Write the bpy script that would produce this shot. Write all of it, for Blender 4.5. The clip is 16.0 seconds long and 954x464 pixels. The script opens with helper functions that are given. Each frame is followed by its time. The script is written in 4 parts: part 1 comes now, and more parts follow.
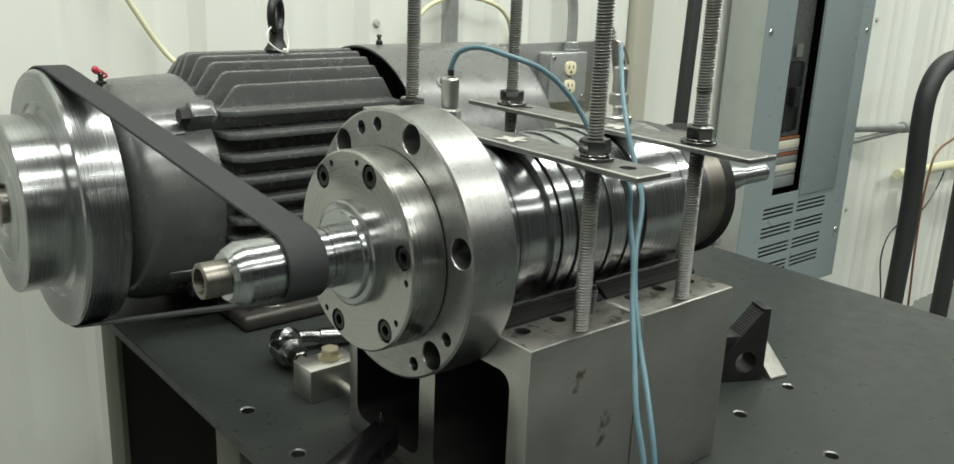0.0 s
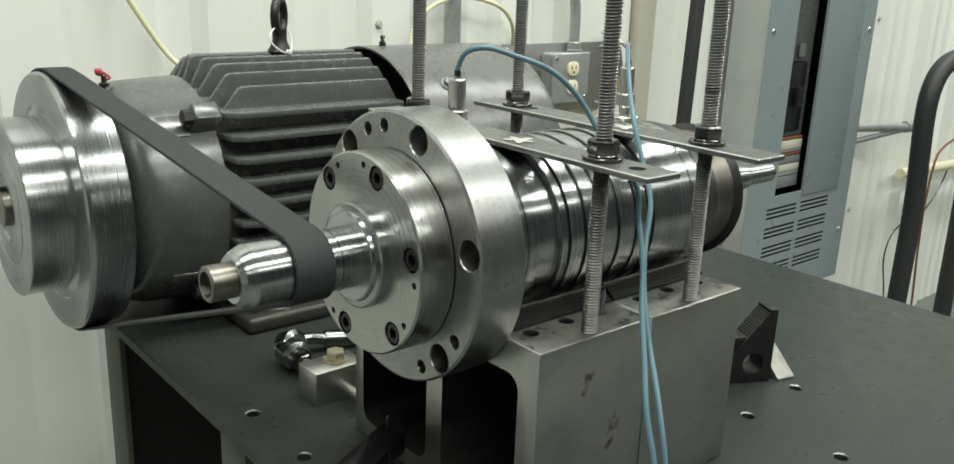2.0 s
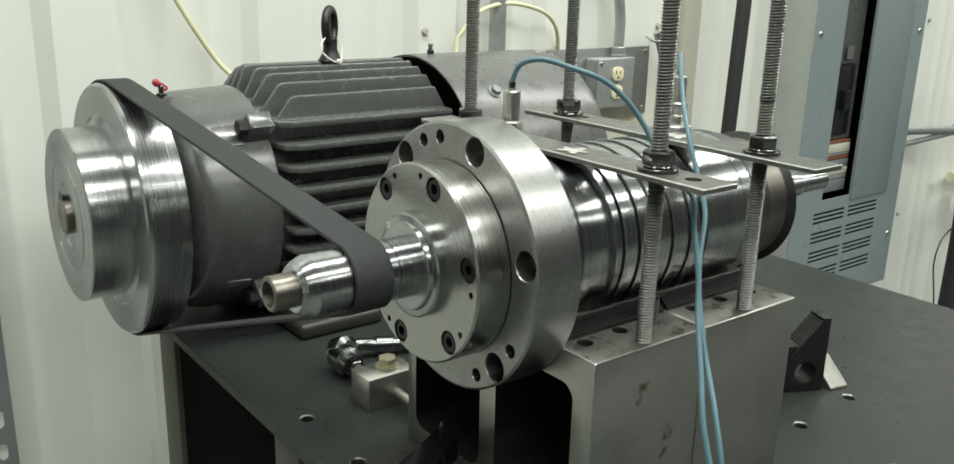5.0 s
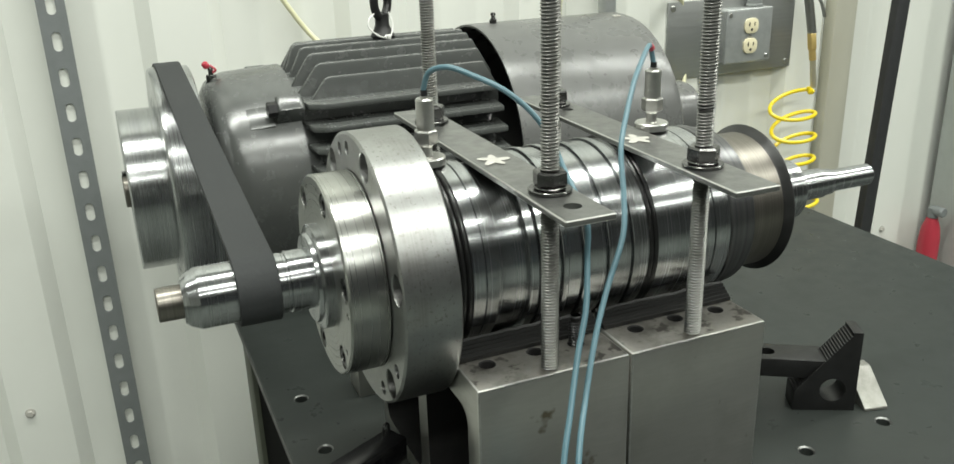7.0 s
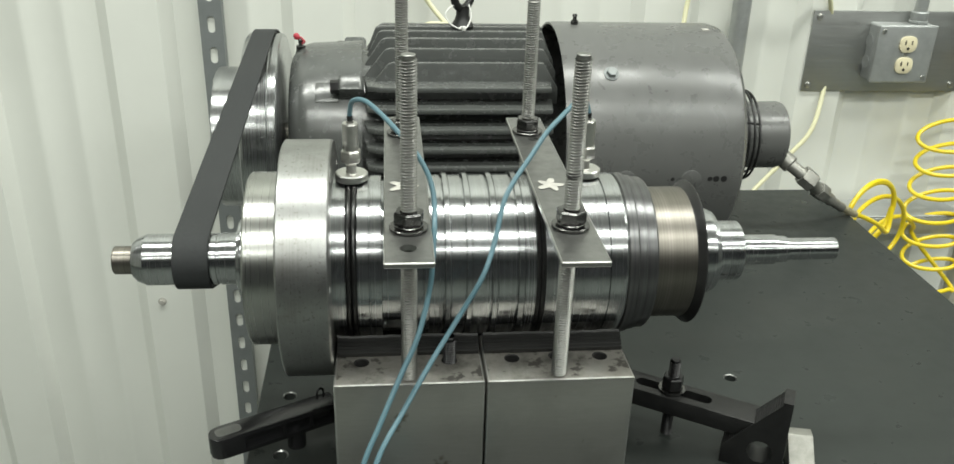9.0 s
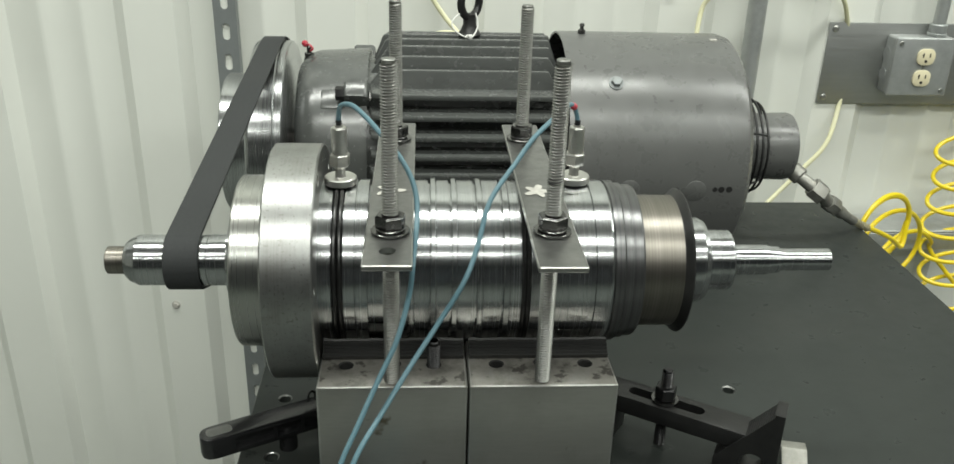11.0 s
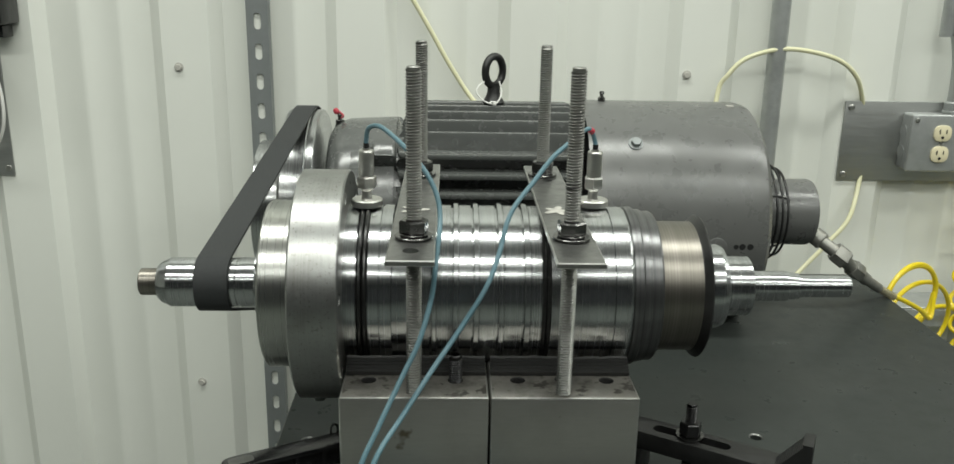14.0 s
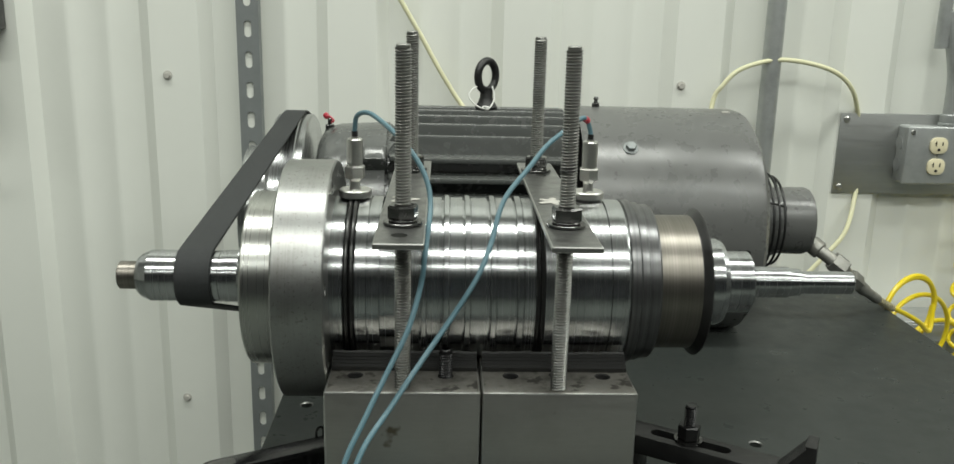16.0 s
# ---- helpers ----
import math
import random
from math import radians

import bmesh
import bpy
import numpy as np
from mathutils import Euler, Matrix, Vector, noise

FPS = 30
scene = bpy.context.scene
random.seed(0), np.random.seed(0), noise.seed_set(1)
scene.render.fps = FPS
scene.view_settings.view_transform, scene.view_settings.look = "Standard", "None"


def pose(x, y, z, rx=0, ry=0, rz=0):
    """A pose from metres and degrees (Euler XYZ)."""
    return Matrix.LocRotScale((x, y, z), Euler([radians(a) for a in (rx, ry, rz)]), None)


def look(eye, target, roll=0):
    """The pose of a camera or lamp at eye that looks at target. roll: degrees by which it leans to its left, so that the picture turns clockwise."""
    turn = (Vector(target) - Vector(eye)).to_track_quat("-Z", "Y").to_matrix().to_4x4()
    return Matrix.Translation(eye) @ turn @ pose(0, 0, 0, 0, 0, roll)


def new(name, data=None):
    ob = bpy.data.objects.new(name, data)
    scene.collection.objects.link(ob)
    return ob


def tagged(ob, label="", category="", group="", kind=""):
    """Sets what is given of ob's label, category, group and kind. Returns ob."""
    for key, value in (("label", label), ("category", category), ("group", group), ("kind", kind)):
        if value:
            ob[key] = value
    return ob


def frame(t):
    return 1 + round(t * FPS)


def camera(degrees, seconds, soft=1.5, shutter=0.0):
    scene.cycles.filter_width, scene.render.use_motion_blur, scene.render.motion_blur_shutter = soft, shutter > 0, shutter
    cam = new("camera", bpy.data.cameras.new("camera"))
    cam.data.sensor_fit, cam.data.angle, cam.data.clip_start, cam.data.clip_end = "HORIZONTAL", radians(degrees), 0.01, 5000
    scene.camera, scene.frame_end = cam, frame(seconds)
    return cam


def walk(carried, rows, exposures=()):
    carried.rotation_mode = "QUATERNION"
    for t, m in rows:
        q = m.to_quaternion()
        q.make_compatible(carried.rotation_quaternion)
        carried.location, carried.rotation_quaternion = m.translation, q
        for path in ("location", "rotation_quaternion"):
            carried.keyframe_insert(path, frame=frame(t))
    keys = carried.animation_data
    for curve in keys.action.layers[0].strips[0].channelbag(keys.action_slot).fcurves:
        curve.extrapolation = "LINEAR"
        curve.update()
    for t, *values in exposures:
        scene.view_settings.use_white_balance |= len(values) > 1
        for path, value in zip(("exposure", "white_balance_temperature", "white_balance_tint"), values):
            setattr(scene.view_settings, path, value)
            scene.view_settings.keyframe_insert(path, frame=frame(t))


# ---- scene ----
cam = camera(56.3, 16.0)
PATH = [
    (0, (0.512, 0.32, 1.232), (1.76, 1.777, 0.665), 2.4),
    (0.5, (0.511, 0.319, 1.231), (1.763, 1.772, 0.663), 2.3),
    (1, (0.511, 0.322, 1.231), (1.764, 1.773, 0.662), 2.2),
    (1.5, (0.514, 0.329, 1.23), (1.758, 1.787, 0.66), 2.0),
    (2, (0.511, 0.327, 1.231), (1.758, 1.785, 0.666), 2.2),
    (2.5, (0.513, 0.328, 1.23), (1.764, 1.784, 0.668), 2.3),
    (3, (0.511, 0.326, 1.233), (1.76, 1.783, 0.671), 2.2),
    (3.5, (0.503, 0.328, 1.235), (1.753, 1.784, 0.672), 2.3),
    (4, (0.501, 0.329, 1.235), (1.716, 1.815, 0.673), 1.7),
    (4.5, (0.5, 0.33, 1.235), (1.676, 1.849, 0.675), 1.3),
    (5, (0.498, 0.331, 1.238), (1.678, 1.844, 0.676), 1.5),
    (7.3, (0.771, 0.218, 1.302), (1.383, 1.976, 0.569), -1.9),
    (7.5, (0.797, 0.2, 1.311), (1.341, 1.973, 0.56), -1.7),
    (8, (0.828, 0.175, 1.342), (1.263, 1.96, 0.551), 0.2),
    (8.5, (0.887, 0.16, 1.364), (1.208, 1.96, 0.555), 1.5),
    (9, (0.976, 0.136, 1.385), (1.174, 1.941, 0.546), 1.8),
    (11.5, (1.013, 0.129, 1.382), (1.132, 1.952, 0.568), 1.7),
    (12, (1.013, 0.131, 1.38), (1.114, 1.96, 0.575), 1.7),
    (12.5, (1.013, 0.125, 1.365), (1.106, 1.972, 0.605), 1.9),
    (13, (1.014, 0.113, 1.351), (1.09, 1.987, 0.658), 1.7),
    (13.5, (1.017, 0.093, 1.328), (1.09, 2.0, 0.73), 1.4),
    (14, (1.017, 0.078, 1.305), (1.086, 1.996, 0.743), 1.1),
    (14.5, (1.016, 0.075, 1.289), (1.1, 1.999, 0.748), 1.3),
    (15, (1.019, 0.08, 1.275), (1.108, 2.011, 0.762), 1.2),
    (15.5, (1.02, 0.087, 1.267), (1.112, 2.02, 0.761), 1.3),
    (16, (1.019, 0.094, 1.266), (1.104, 2.029, 0.768), 1.4),
]
walk(cam, [(t, look(eye, target, roll)) for t, eye, target, roll in PATH],
     [(0.0, 0.09), (5.0, 0.11), (7.5, 0.21), (9.0, 0.10), (11.5, -0.07), (13.0, -0.08), (14.0, -0.25), (16.0, -0.27)])  # the clip's camera stops down a little late on

# ---- light ----
world = bpy.data.worlds.new("world")
world.use_nodes = True
world.node_tree.nodes["Background"].inputs[0].default_value = (0.9, 1.0, 0.92, 1)
world.node_tree.nodes["Background"].inputs[1].default_value = 0.02
scene.world = world


def ceiling_lamp(x, y, sx, sy, power, color=(0.97, 1.0, 0.925)):
    data = bpy.data.lights.new("lamp", "AREA")
    data.shape, data.size, data.size_y, data.energy, data.color = "RECTANGLE", sx, sy, power, color
    ob = new("lamp", data)
    ob.matrix_world = pose(x, y, 3.43)
    return ob


# rows of long strip lights under the shop's ceiling
for ly, lp in ((0.88, 76), (-1.05, 74), (-2.8, 44)):
    for lx in (0.7, 4.1):
        ceiling_lamp(lx, ly, 3.0, 0.24, lp * (0.98 if lx < 2 else 0.82))


# ---- materials ----
def half(nt):
    v = nt.nodes.new("ShaderNodeValue")
    v.outputs[0].default_value = 0.5
    return v.outputs[0]


def material(name, base=(0.5, 0.5, 0.5), rough=0.5, metal=0.0, grain=(), stain=(), bump=0.0, bump_scale=200.0, stretch=(1, 1, 1),
             rough_var=0.0, spec=0.5, coat=0.0, vary=0.0, spots=(), lathe=0.0, axis=(), rings=()):
    """grain and stain: (scale, amount, colour); spots: (scale, threshold, colour); axis: (y, z) of the lathe axis; rings: (scale, amount, colour) of the marks round it."""
    m = bpy.data.materials.new(name)
    m.use_nodes = True
    nt = m.node_tree
    bs = nt.nodes["Principled BSDF"]
    bs.inputs["Roughness"].default_value = rough
    bs.inputs["Metallic"].default_value = metal
    bs.inputs["Specular IOR Level"].default_value = spec
    bs.inputs["Coat Weight"].default_value = coat
    tc = nt.nodes.new("ShaderNodeTexCoord")
    mp = nt.nodes.new("ShaderNodeMapping")
    mp.inputs["Scale"].default_value = stretch
    nt.links.new(tc.outputs["Object"], mp.inputs["Vector"])

    def noise_node(scale, detail=4.0, vec=mp.outputs[0], rgh=0.6):
        n = nt.nodes.new("ShaderNodeTexNoise")
        n.inputs["Scale"].default_value, n.inputs["Detail"].default_value, n.inputs["Roughness"].default_value = scale, detail, rgh
        nt.links.new(vec, n.inputs["Vector"])
        return n.outputs["Fac"]

    def ramp(fac, lo, hi, a=0.0, b=1.0):
        r = nt.nodes.new("ShaderNodeMapRange")
        r.inputs["From Min"].default_value, r.inputs["From Max"].default_value = lo, hi
        r.inputs["To Min"].default_value, r.inputs["To Max"].default_value = a, b
        nt.links.new(fac, r.inputs["Value"])
        return r.outputs[0]

    def mix(fac, a, colour):
        x = nt.nodes.new("ShaderNodeMix")
        x.data_type = "RGBA"
        nt.links.new(fac, x.inputs["Factor"])
        nt.links.new(a, x.inputs[6])
        x.inputs[7].default_value = (*colour, 1)
        return x.outputs[2]
    rgb = nt.nodes.new("ShaderNodeRGB")
    rgb.outputs[0].default_value = (*base, 1)
    col = rgb.outputs[0]
    if grain:
        col = mix(ramp(noise_node(grain[0]), 0.35, 0.75, 0, grain[1]), col, grain[2])
    if stain:
        col = mix(ramp(noise_node(stain[0], 6, tc.outputs["Object"]), 0.48, 0.72, 0, stain[1]), col, stain[2])
    if spots:
        col = mix(ramp(noise_node(spots[0], 3, tc.outputs["Object"]), spots[1], spots[1] + 0.06), col, spots[2])
    ring_fac = None
    if axis:
        mv = nt.nodes.new("ShaderNodeMapping")
        mv.inputs["Location"].default_value = (0, -axis[0], -axis[1])
        nt.links.new(tc.outputs["Object"], mv.inputs["Vector"])
        sp = nt.nodes.new("ShaderNodeSeparateXYZ")
        nt.links.new(mv.outputs[0], sp.inputs[0])

        def calc(op, a, b):
            n = nt.nodes.new("ShaderNodeMath")
            n.operation = op
            nt.links.new(a, n.inputs[0])
            nt.links.new(b, n.inputs[1])
            return n.outputs[0]
        rad = calc("POWER", calc("ADD", calc("MULTIPLY", sp.outputs[1], sp.outputs[1]), calc("MULTIPLY", sp.outputs[2], sp.outputs[2])), half(nt))
        along = calc("ADD", rad, sp.outputs[0])
        for scale, amount, colour in rings:
            n = nt.nodes.new("ShaderNodeTexNoise")
            n.noise_dimensions = "1D"
            n.inputs["Scale"].default_value, n.inputs["Detail"].default_value = scale, 3.0
            nt.links.new(along, n.inputs["W"])
            ring_fac = n.outputs["Fac"]
            col = mix(ramp(ring_fac, 0.38, 0.68, 0, amount), col, colour)
    if vary:
        oi = nt.nodes.new("ShaderNodeObjectInfo")
        hs = nt.nodes.new("ShaderNodeHueSaturation")
        nt.links.new(ramp(oi.outputs["Random"], 0, 1, 1 - vary, 1 + vary), hs.inputs["Value"])
        nt.links.new(col, hs.inputs["Color"])
        col = hs.outputs[0]
    nt.links.new(col, bs.inputs["Base Color"])
    if rough_var:
        nt.links.new(ramp(ring_fac or noise_node(grain[0] if grain else 30, 5), 0.3, 0.7, max(0.02, rough - rough_var), rough + rough_var), bs.inputs["Roughness"])
    if lathe:
        tg = nt.nodes.new("ShaderNodeTangent")
        tg.direction_type, tg.axis = "RADIAL", "X"
        nt.links.new(tg.outputs[0], bs.inputs["Tangent"])
        bs.inputs["Anisotropic"].default_value, bs.inputs["Anisotropic Rotation"].default_value = lathe, 0.25
    if bump:
        bp = nt.nodes.new("ShaderNodeBump")
        bp.inputs["Strength"].default_value, bp.inputs["Distance"].default_value = bump, 0.001
        nt.links.new(noise_node(bump_scale, 5), bp.inputs["Height"])
        nt.links.new(bp.outputs[0], bs.inputs["Normal"])
    return m


AY, AZ = 0.8645, 1.024               # axis of the spindle
MY, MZ = 1.416, 0.951                # axis of the motor
BARE_RINGS = ((60, 0.5, (0.33, 0.34, 0.345)), (420, 0.35, (0.34, 0.35, 0.355)), (1500, 0.4, (0.33, 0.34, 0.345)))
M_TURNED = material("turned_steel", (0.49, 0.502, 0.510), 0.245, 1.0, lathe=0.85, stain=(14, 0.25, (0.40, 0.405, 0.40)), axis=(AY, AZ), rings=BARE_RINGS, rough_var=0.03)
M_PULLEY = material("turned_pulley_steel", (0.52, 0.53, 0.53), 0.27, 1.0, lathe=0.8, stain=(9, 0.4, (0.36, 0.36, 0.35)), axis=(MY, MZ), rings=BARE_RINGS, rough_var=0.03)
M_FLANGE = material("pitted_flange_steel", (0.36, 0.366, 0.361), 0.37, 1.0, lathe=0.4, grain=(150, 0.6, (0.29, 0.29, 0.28)), stain=(26, 0.8, (0.25, 0.246, 0.233)),
                    axis=(AY, AZ), rings=((500, 0.3, (0.40, 0.40, 0.39)),), bump=0.07, bump_scale=520, rough_var=0.02, spots=(380, 0.60, (0.24, 0.236, 0.222)))
M_FACE = material("ground_end_face_steel", (0.42, 0.425, 0.408), 0.29, 1.0, lathe=0.6, grain=(60, 0.25, (0.44, 0.44, 0.41)), stain=(20, 0.3, (0.40, 0.39, 0.36)), rough_var=0.02,
                  axis=(AY, AZ), rings=((520, 0.22, (0.42, 0.42, 0.40)),), bump=0.05, bump_scale=400)
M_SLEEVE = material("bronzed_sleeve_steel", (0.27, 0.253, 0.226), 0.45, 1.0, lathe=0.7, axis=(AY, AZ), rings=((60, 0.6, (0.17, 0.156, 0.134)), (700, 0.5, (0.19, 0.175, 0.152))), rough_var=0.03)
M_DARK = material("blackened_steel", (0.036, 0.036, 0.036), 0.38, 0.7, grain=(60, 0.5, (0.06, 0.06, 0.06)), stain=(9, 0.5, (0.024, 0.024, 0.024)), rough_var=0.1,
                  bump=0.15, bump_scale=300)
M_RUBBER = material("black_rubber", (0.006, 0.006, 0.006), 0.26, 0.0, grain=(90, 0.5, (0.010, 0.010, 0.010)))
M_BAR = material("mill_scale_bar_steel", (0.225, 0.227, 0.22), 0.38, 0.9, grain=(70, 0.5, (0.15, 0.15, 0.145)), stain=(30, 0.5, (0.30, 0.30, 0.285)), rough_var=0.1,
                 bump=0.12, bump_scale=250)
M_COLLAR = material("blued_collar_steel", (0.15, 0.151, 0.153), 0.34, 0.9, lathe=0.6, axis=(AY, AZ), rings=((300, 0.5, (0.05, 0.05, 0.052)),), rough_var=0.04)
M_BLOCK = material("ground_block_steel", (0.47, 0.468, 0.442), 0.33, 0.95, grain=(1.0, 0.25, (0.36, 0.357, 0.335)), stain=(16, 0.5, (0.31, 0.30, 0.276)), rough_var=0.05,
                   stretch=(60, 60, 500), bump=0.03, bump_scale=1.0, spots=(30, 0.67, (0.19, 0.165, 0.125)))
M_EDGE = material("worn_bright_edge_steel", (0.62, 0.62, 0.60), 0.30, 1.0, grain=(220, 0.7, (0.42, 0.42, 0.40)))
M_OILED = material("oil_smeared_block_top", (0.31, 0.30, 0.275), 0.38, 0.9, grain=(55, 0.7, (0.19, 0.18, 0.16)), stain=(40, 0.9, (0.10, 0.095, 0.085)), rough_var=0.06,
                   bump=0.05, bump_scale=300, spots=(55, 0.585, (0.085, 0.08, 0.072)))
M_CAVITY = material("cast_hollow_shade", (0.012, 0.012, 0.012), 0.85, 0.0, spec=0.2, grain=(120, 0.6, (0.020, 0.019, 0.018)), bump=0.5, bump_scale=250)
M_RAIL = material("oily_black_rail", (0.009, 0.009, 0.0088), 0.45, 0.0, spec=0.3, grain=(60, 0.5, (0.018, 0.018, 0.017)), bump=0.2, bump_scale=220)
M_ROD = material("zinc_rod_steel", (0.23, 0.232, 0.222), 0.42, 1.0, grain=(40, 0.4, (0.19, 0.19, 0.175)), stain=(25, 0.6, (0.13, 0.13, 0.115)))
M_NUT = material("oiled_nut_steel", (0.115, 0.114, 0.112), 0.22, 0.95, grain=(120, 0.5, (0.06, 0.06, 0.058)), stain=(60, 0.5, (0.22, 0.217, 0.21)), rough_var=0.07)
M_SENSOR = material("stainless_sensor_steel", (0.58, 0.575, 0.55), 0.31, 1.0, grain=(160, 0.4, (0.45, 0.445, 0.43)))
M_BOLT = material("black_oxide_screw", (0.035, 0.035, 0.036), 0.35, 0.8, grain=(200, 0.5, (0.07, 0.07, 0.07)))
M_BELT = material("woven_belt", (0.026, 0.028, 0.029), 0.72, 0.0, spec=0.3, grain=(350, 0.5, (0.038, 0.040, 0.040)), stain=(6, 0.35, (0.042, 0.043, 0.042)), bump=0.25, bump_scale=900)
M_MOTOR = material("grey_motor_enamel", (0.070, 0.074, 0.071), 0.25, 0.0, grain=(70, 0.25, (0.082, 0.088, 0.084)), stain=(9, 0.4, (0.055, 0.056, 0.053)), bump=0.05, bump_scale=160,
                   rough_var=0.05, spec=0.9)
M_SHROUD = material("grey_shroud_paint", (0.098, 0.100, 0.097), 0.30, 0.0, grain=(40, 0.3, (0.11, 0.11, 0.107)), stain=(8, 0.5, (0.082, 0.082, 0.079)), bump=0.08, bump_scale=60,
                    rough_var=0.07, spec=0.7, spots=(60, 0.77, (0.25, 0.25, 0.24)))
M_TABLE = material("black_table_plate", (0.0300, 0.0342, 0.0320), 0.34, 0.0, spec=0.16, grain=(35, 0.4, (0.026, 0.0295, 0.0275)), stain=(5, 0.8, (0.034, 0.037, 0.034)), rough_var=0.09,
                   bump=0.04, bump_scale=150, spots=(60, 0.76, (0.085, 0.085, 0.078)))
M_LEG = material("olive_leg_paint", (0.085, 0.094, 0.068), 0.5, 0.0, grain=(20, 0.3, (0.07, 0.078, 0.056)))
M_WALL = material("cream_wall_enamel", (0.74, 0.755, 0.705), 0.42, 0.0, grain=(12, 0.25, (0.70, 0.715, 0.665)), stain=(3.0, 0.3, (0.68, 0.69, 0.64)), bump=0.06, bump_scale=25, rough_var=0.05)
M_WHITE = material("ceiling_insulation", (0.42, 0.42, 0.41), 0.8, grain=(5, 0.3, (0.34, 0.34, 0.33)))
M_DARKWALL = material("unseen_end_wall_dark", (0.09, 0.095, 0.105), 0.6, grain=(4, 0.5, (0.065, 0.068, 0.076)), stain=(1, 0.5, (0.12, 0.12, 0.13)))
M_FLOOR = material("concrete_floor", (0.135, 0.150, 0.137), 0.55, grain=(14, 0.5, (0.10, 0.11, 0.10)), stain=(2, 0.5, (0.15, 0.16, 0.15)), bump=0.2, bump_scale=60)
M_FARWALL = material("unseen_side_wall_dark", (0.13, 0.135, 0.13), 0.7, grain=(5, 0.3, (0.10, 0.104, 0.10)))
M_GALV = material("galvanised_steel", (0.43, 0.445, 0.44), 0.40, 0.55, grain=(45, 0.6, (0.33, 0.345, 0.34)), stain=(22, 0.6, (0.27, 0.283, 0.28)), rough_var=0.08)
M_FITTING = material("weathered_pipe_iron", (0.30, 0.298, 0.272), 0.42, 0.6, grain=(90, 0.6, (0.19, 0.188, 0.17)), stain=(40, 0.6, (0.13, 0.128, 0.115)), bump=0.4, bump_scale=180)
M_STRUT = material("dull_strut_steel", (0.21, 0.226, 0.226), 0.5, 0.35, grain=(35, 0.5, (0.26, 0.275, 0.28)))
M_PLATE = material("brushed_plate_steel", (0.42, 0.43, 0.42), 0.42, 0.9, grain=(1.0, 0.4, (0.33, 0.34, 0.33)), stretch=(8, 8, 160), stain=(18, 0.4, (0.33, 0.335, 0.325)), rough_var=0.07,
                   spots=(70, 0.71, (0.5, 0.5, 0.48)))
M_IVORY = material("ivory_plastic", (0.72, 0.66, 0.46), 0.35, grain=(20, 0.2, (0.66, 0.60, 0.42)))
M_SLOT = material("dark_slot", (0.01, 0.01, 0.01), 0.6)
M_YELLOW = material("yellow_air_hose", (0.72, 0.56, 0.01), 0.28, grain=(25, 0.3, (0.62, 0.47, 0.01)), spec=0.6)
M_PALEHOSE = material("aged_clear_hose", (0.66, 0.645, 0.42), 0.30, grain=(25, 0.4, (0.70, 0.685, 0.52)))
M_CABLE = material("blue_sensor_cable", (0.078, 0.155, 0.188), 0.42, grain=(60, 0.3, (0.095, 0.18, 0.22)))
M_BRASS = material("brass", (0.62, 0.46, 0.17), 0.32, 0.6, grain=(60, 0.4, (0.50, 0.36, 0.13)))
M_RED = material("red_plastic", (0.40, 0.035, 0.055), 0.35, grain=(60, 0.3, (0.32, 0.03, 0.045)))
M_PAINTMARK = material("white_paint_pen", (0.46, 0.447, 0.41), 0.7, grain=(160, 0.7, (0.30, 0.292, 0.27)))
M_ALU = material("milled_aluminium", (0.62, 0.61, 0.57), 0.36, 1.0, grain=(80, 0.4, (0.52, 0.51, 0.48)), rough_var=0.07)
M_CHROME = material("chrome", (0.28, 0.29, 0.29), 0.20, 1.0, grain=(30, 0.3, (0.45, 0.46, 0.46)))
M_GOLD = material("yellow_zinc_bolt", (0.52, 0.49, 0.36), 0.35, 0.7, grain=(60, 0.4, (0.46, 0.41, 0.26)))
M_CABINET = material("blue_grey_enamel", (0.205, 0.243, 0.252), 0.32, grain=(15, 0.3, (0.19, 0.23, 0.24)), stain=(5, 0.3, (0.24, 0.275, 0.28)), rough_var=0.06)
M_CABSIDE = material("galvanised_cabinet_side", (0.40, 0.425, 0.405), 0.45, 0.15, grain=(45, 0.4, (0.34, 0.36, 0.345)), stain=(7, 0.5, (0.31, 0.33, 0.31)), rough_var=0.08)
M_BLACK = material("black_plastic", (0.010, 0.010, 0.011), 0.24, grain=(50, 0.4, (0.022, 0.022, 0.022)))
M_HOSE = material("black_hose_rubber", (0.016, 0.017, 0.018), 0.55, grain=(80, 0.5, (0.026, 0.026, 0.027)), bump=0.3, bump_scale=200)
M_TAN = material("tan_trim_enamel", (0.50, 0.49, 0.41), 0.45, grain=(18, 0.3, (0.45, 0.44, 0.37)))
M_MATTBLACK = material("matt_black_shade_panel", (0.005, 0.005, 0.005), 0.9, spec=0.05, grain=(20, 0.4, (0.008, 0.008, 0.0075)))
M_COPPER = material("brown_wire", (0.18, 0.07, 0.03), 0.5, grain=(50, 0.3, (0.14, 0.05, 0.02)))
M_TIE = material("white_nylon", (0.75, 0.75, 0.72), 0.4, grain=(60, 0.2, (0.68, 0.68, 0.65)))
M_CASTFOOT = material("worn_cast_foot", (0.062, 0.058, 0.053), 0.45, 0.5, grain=(60, 0.5, (0.045, 0.040, 0.036)), bump=0.2, bump_scale=200)


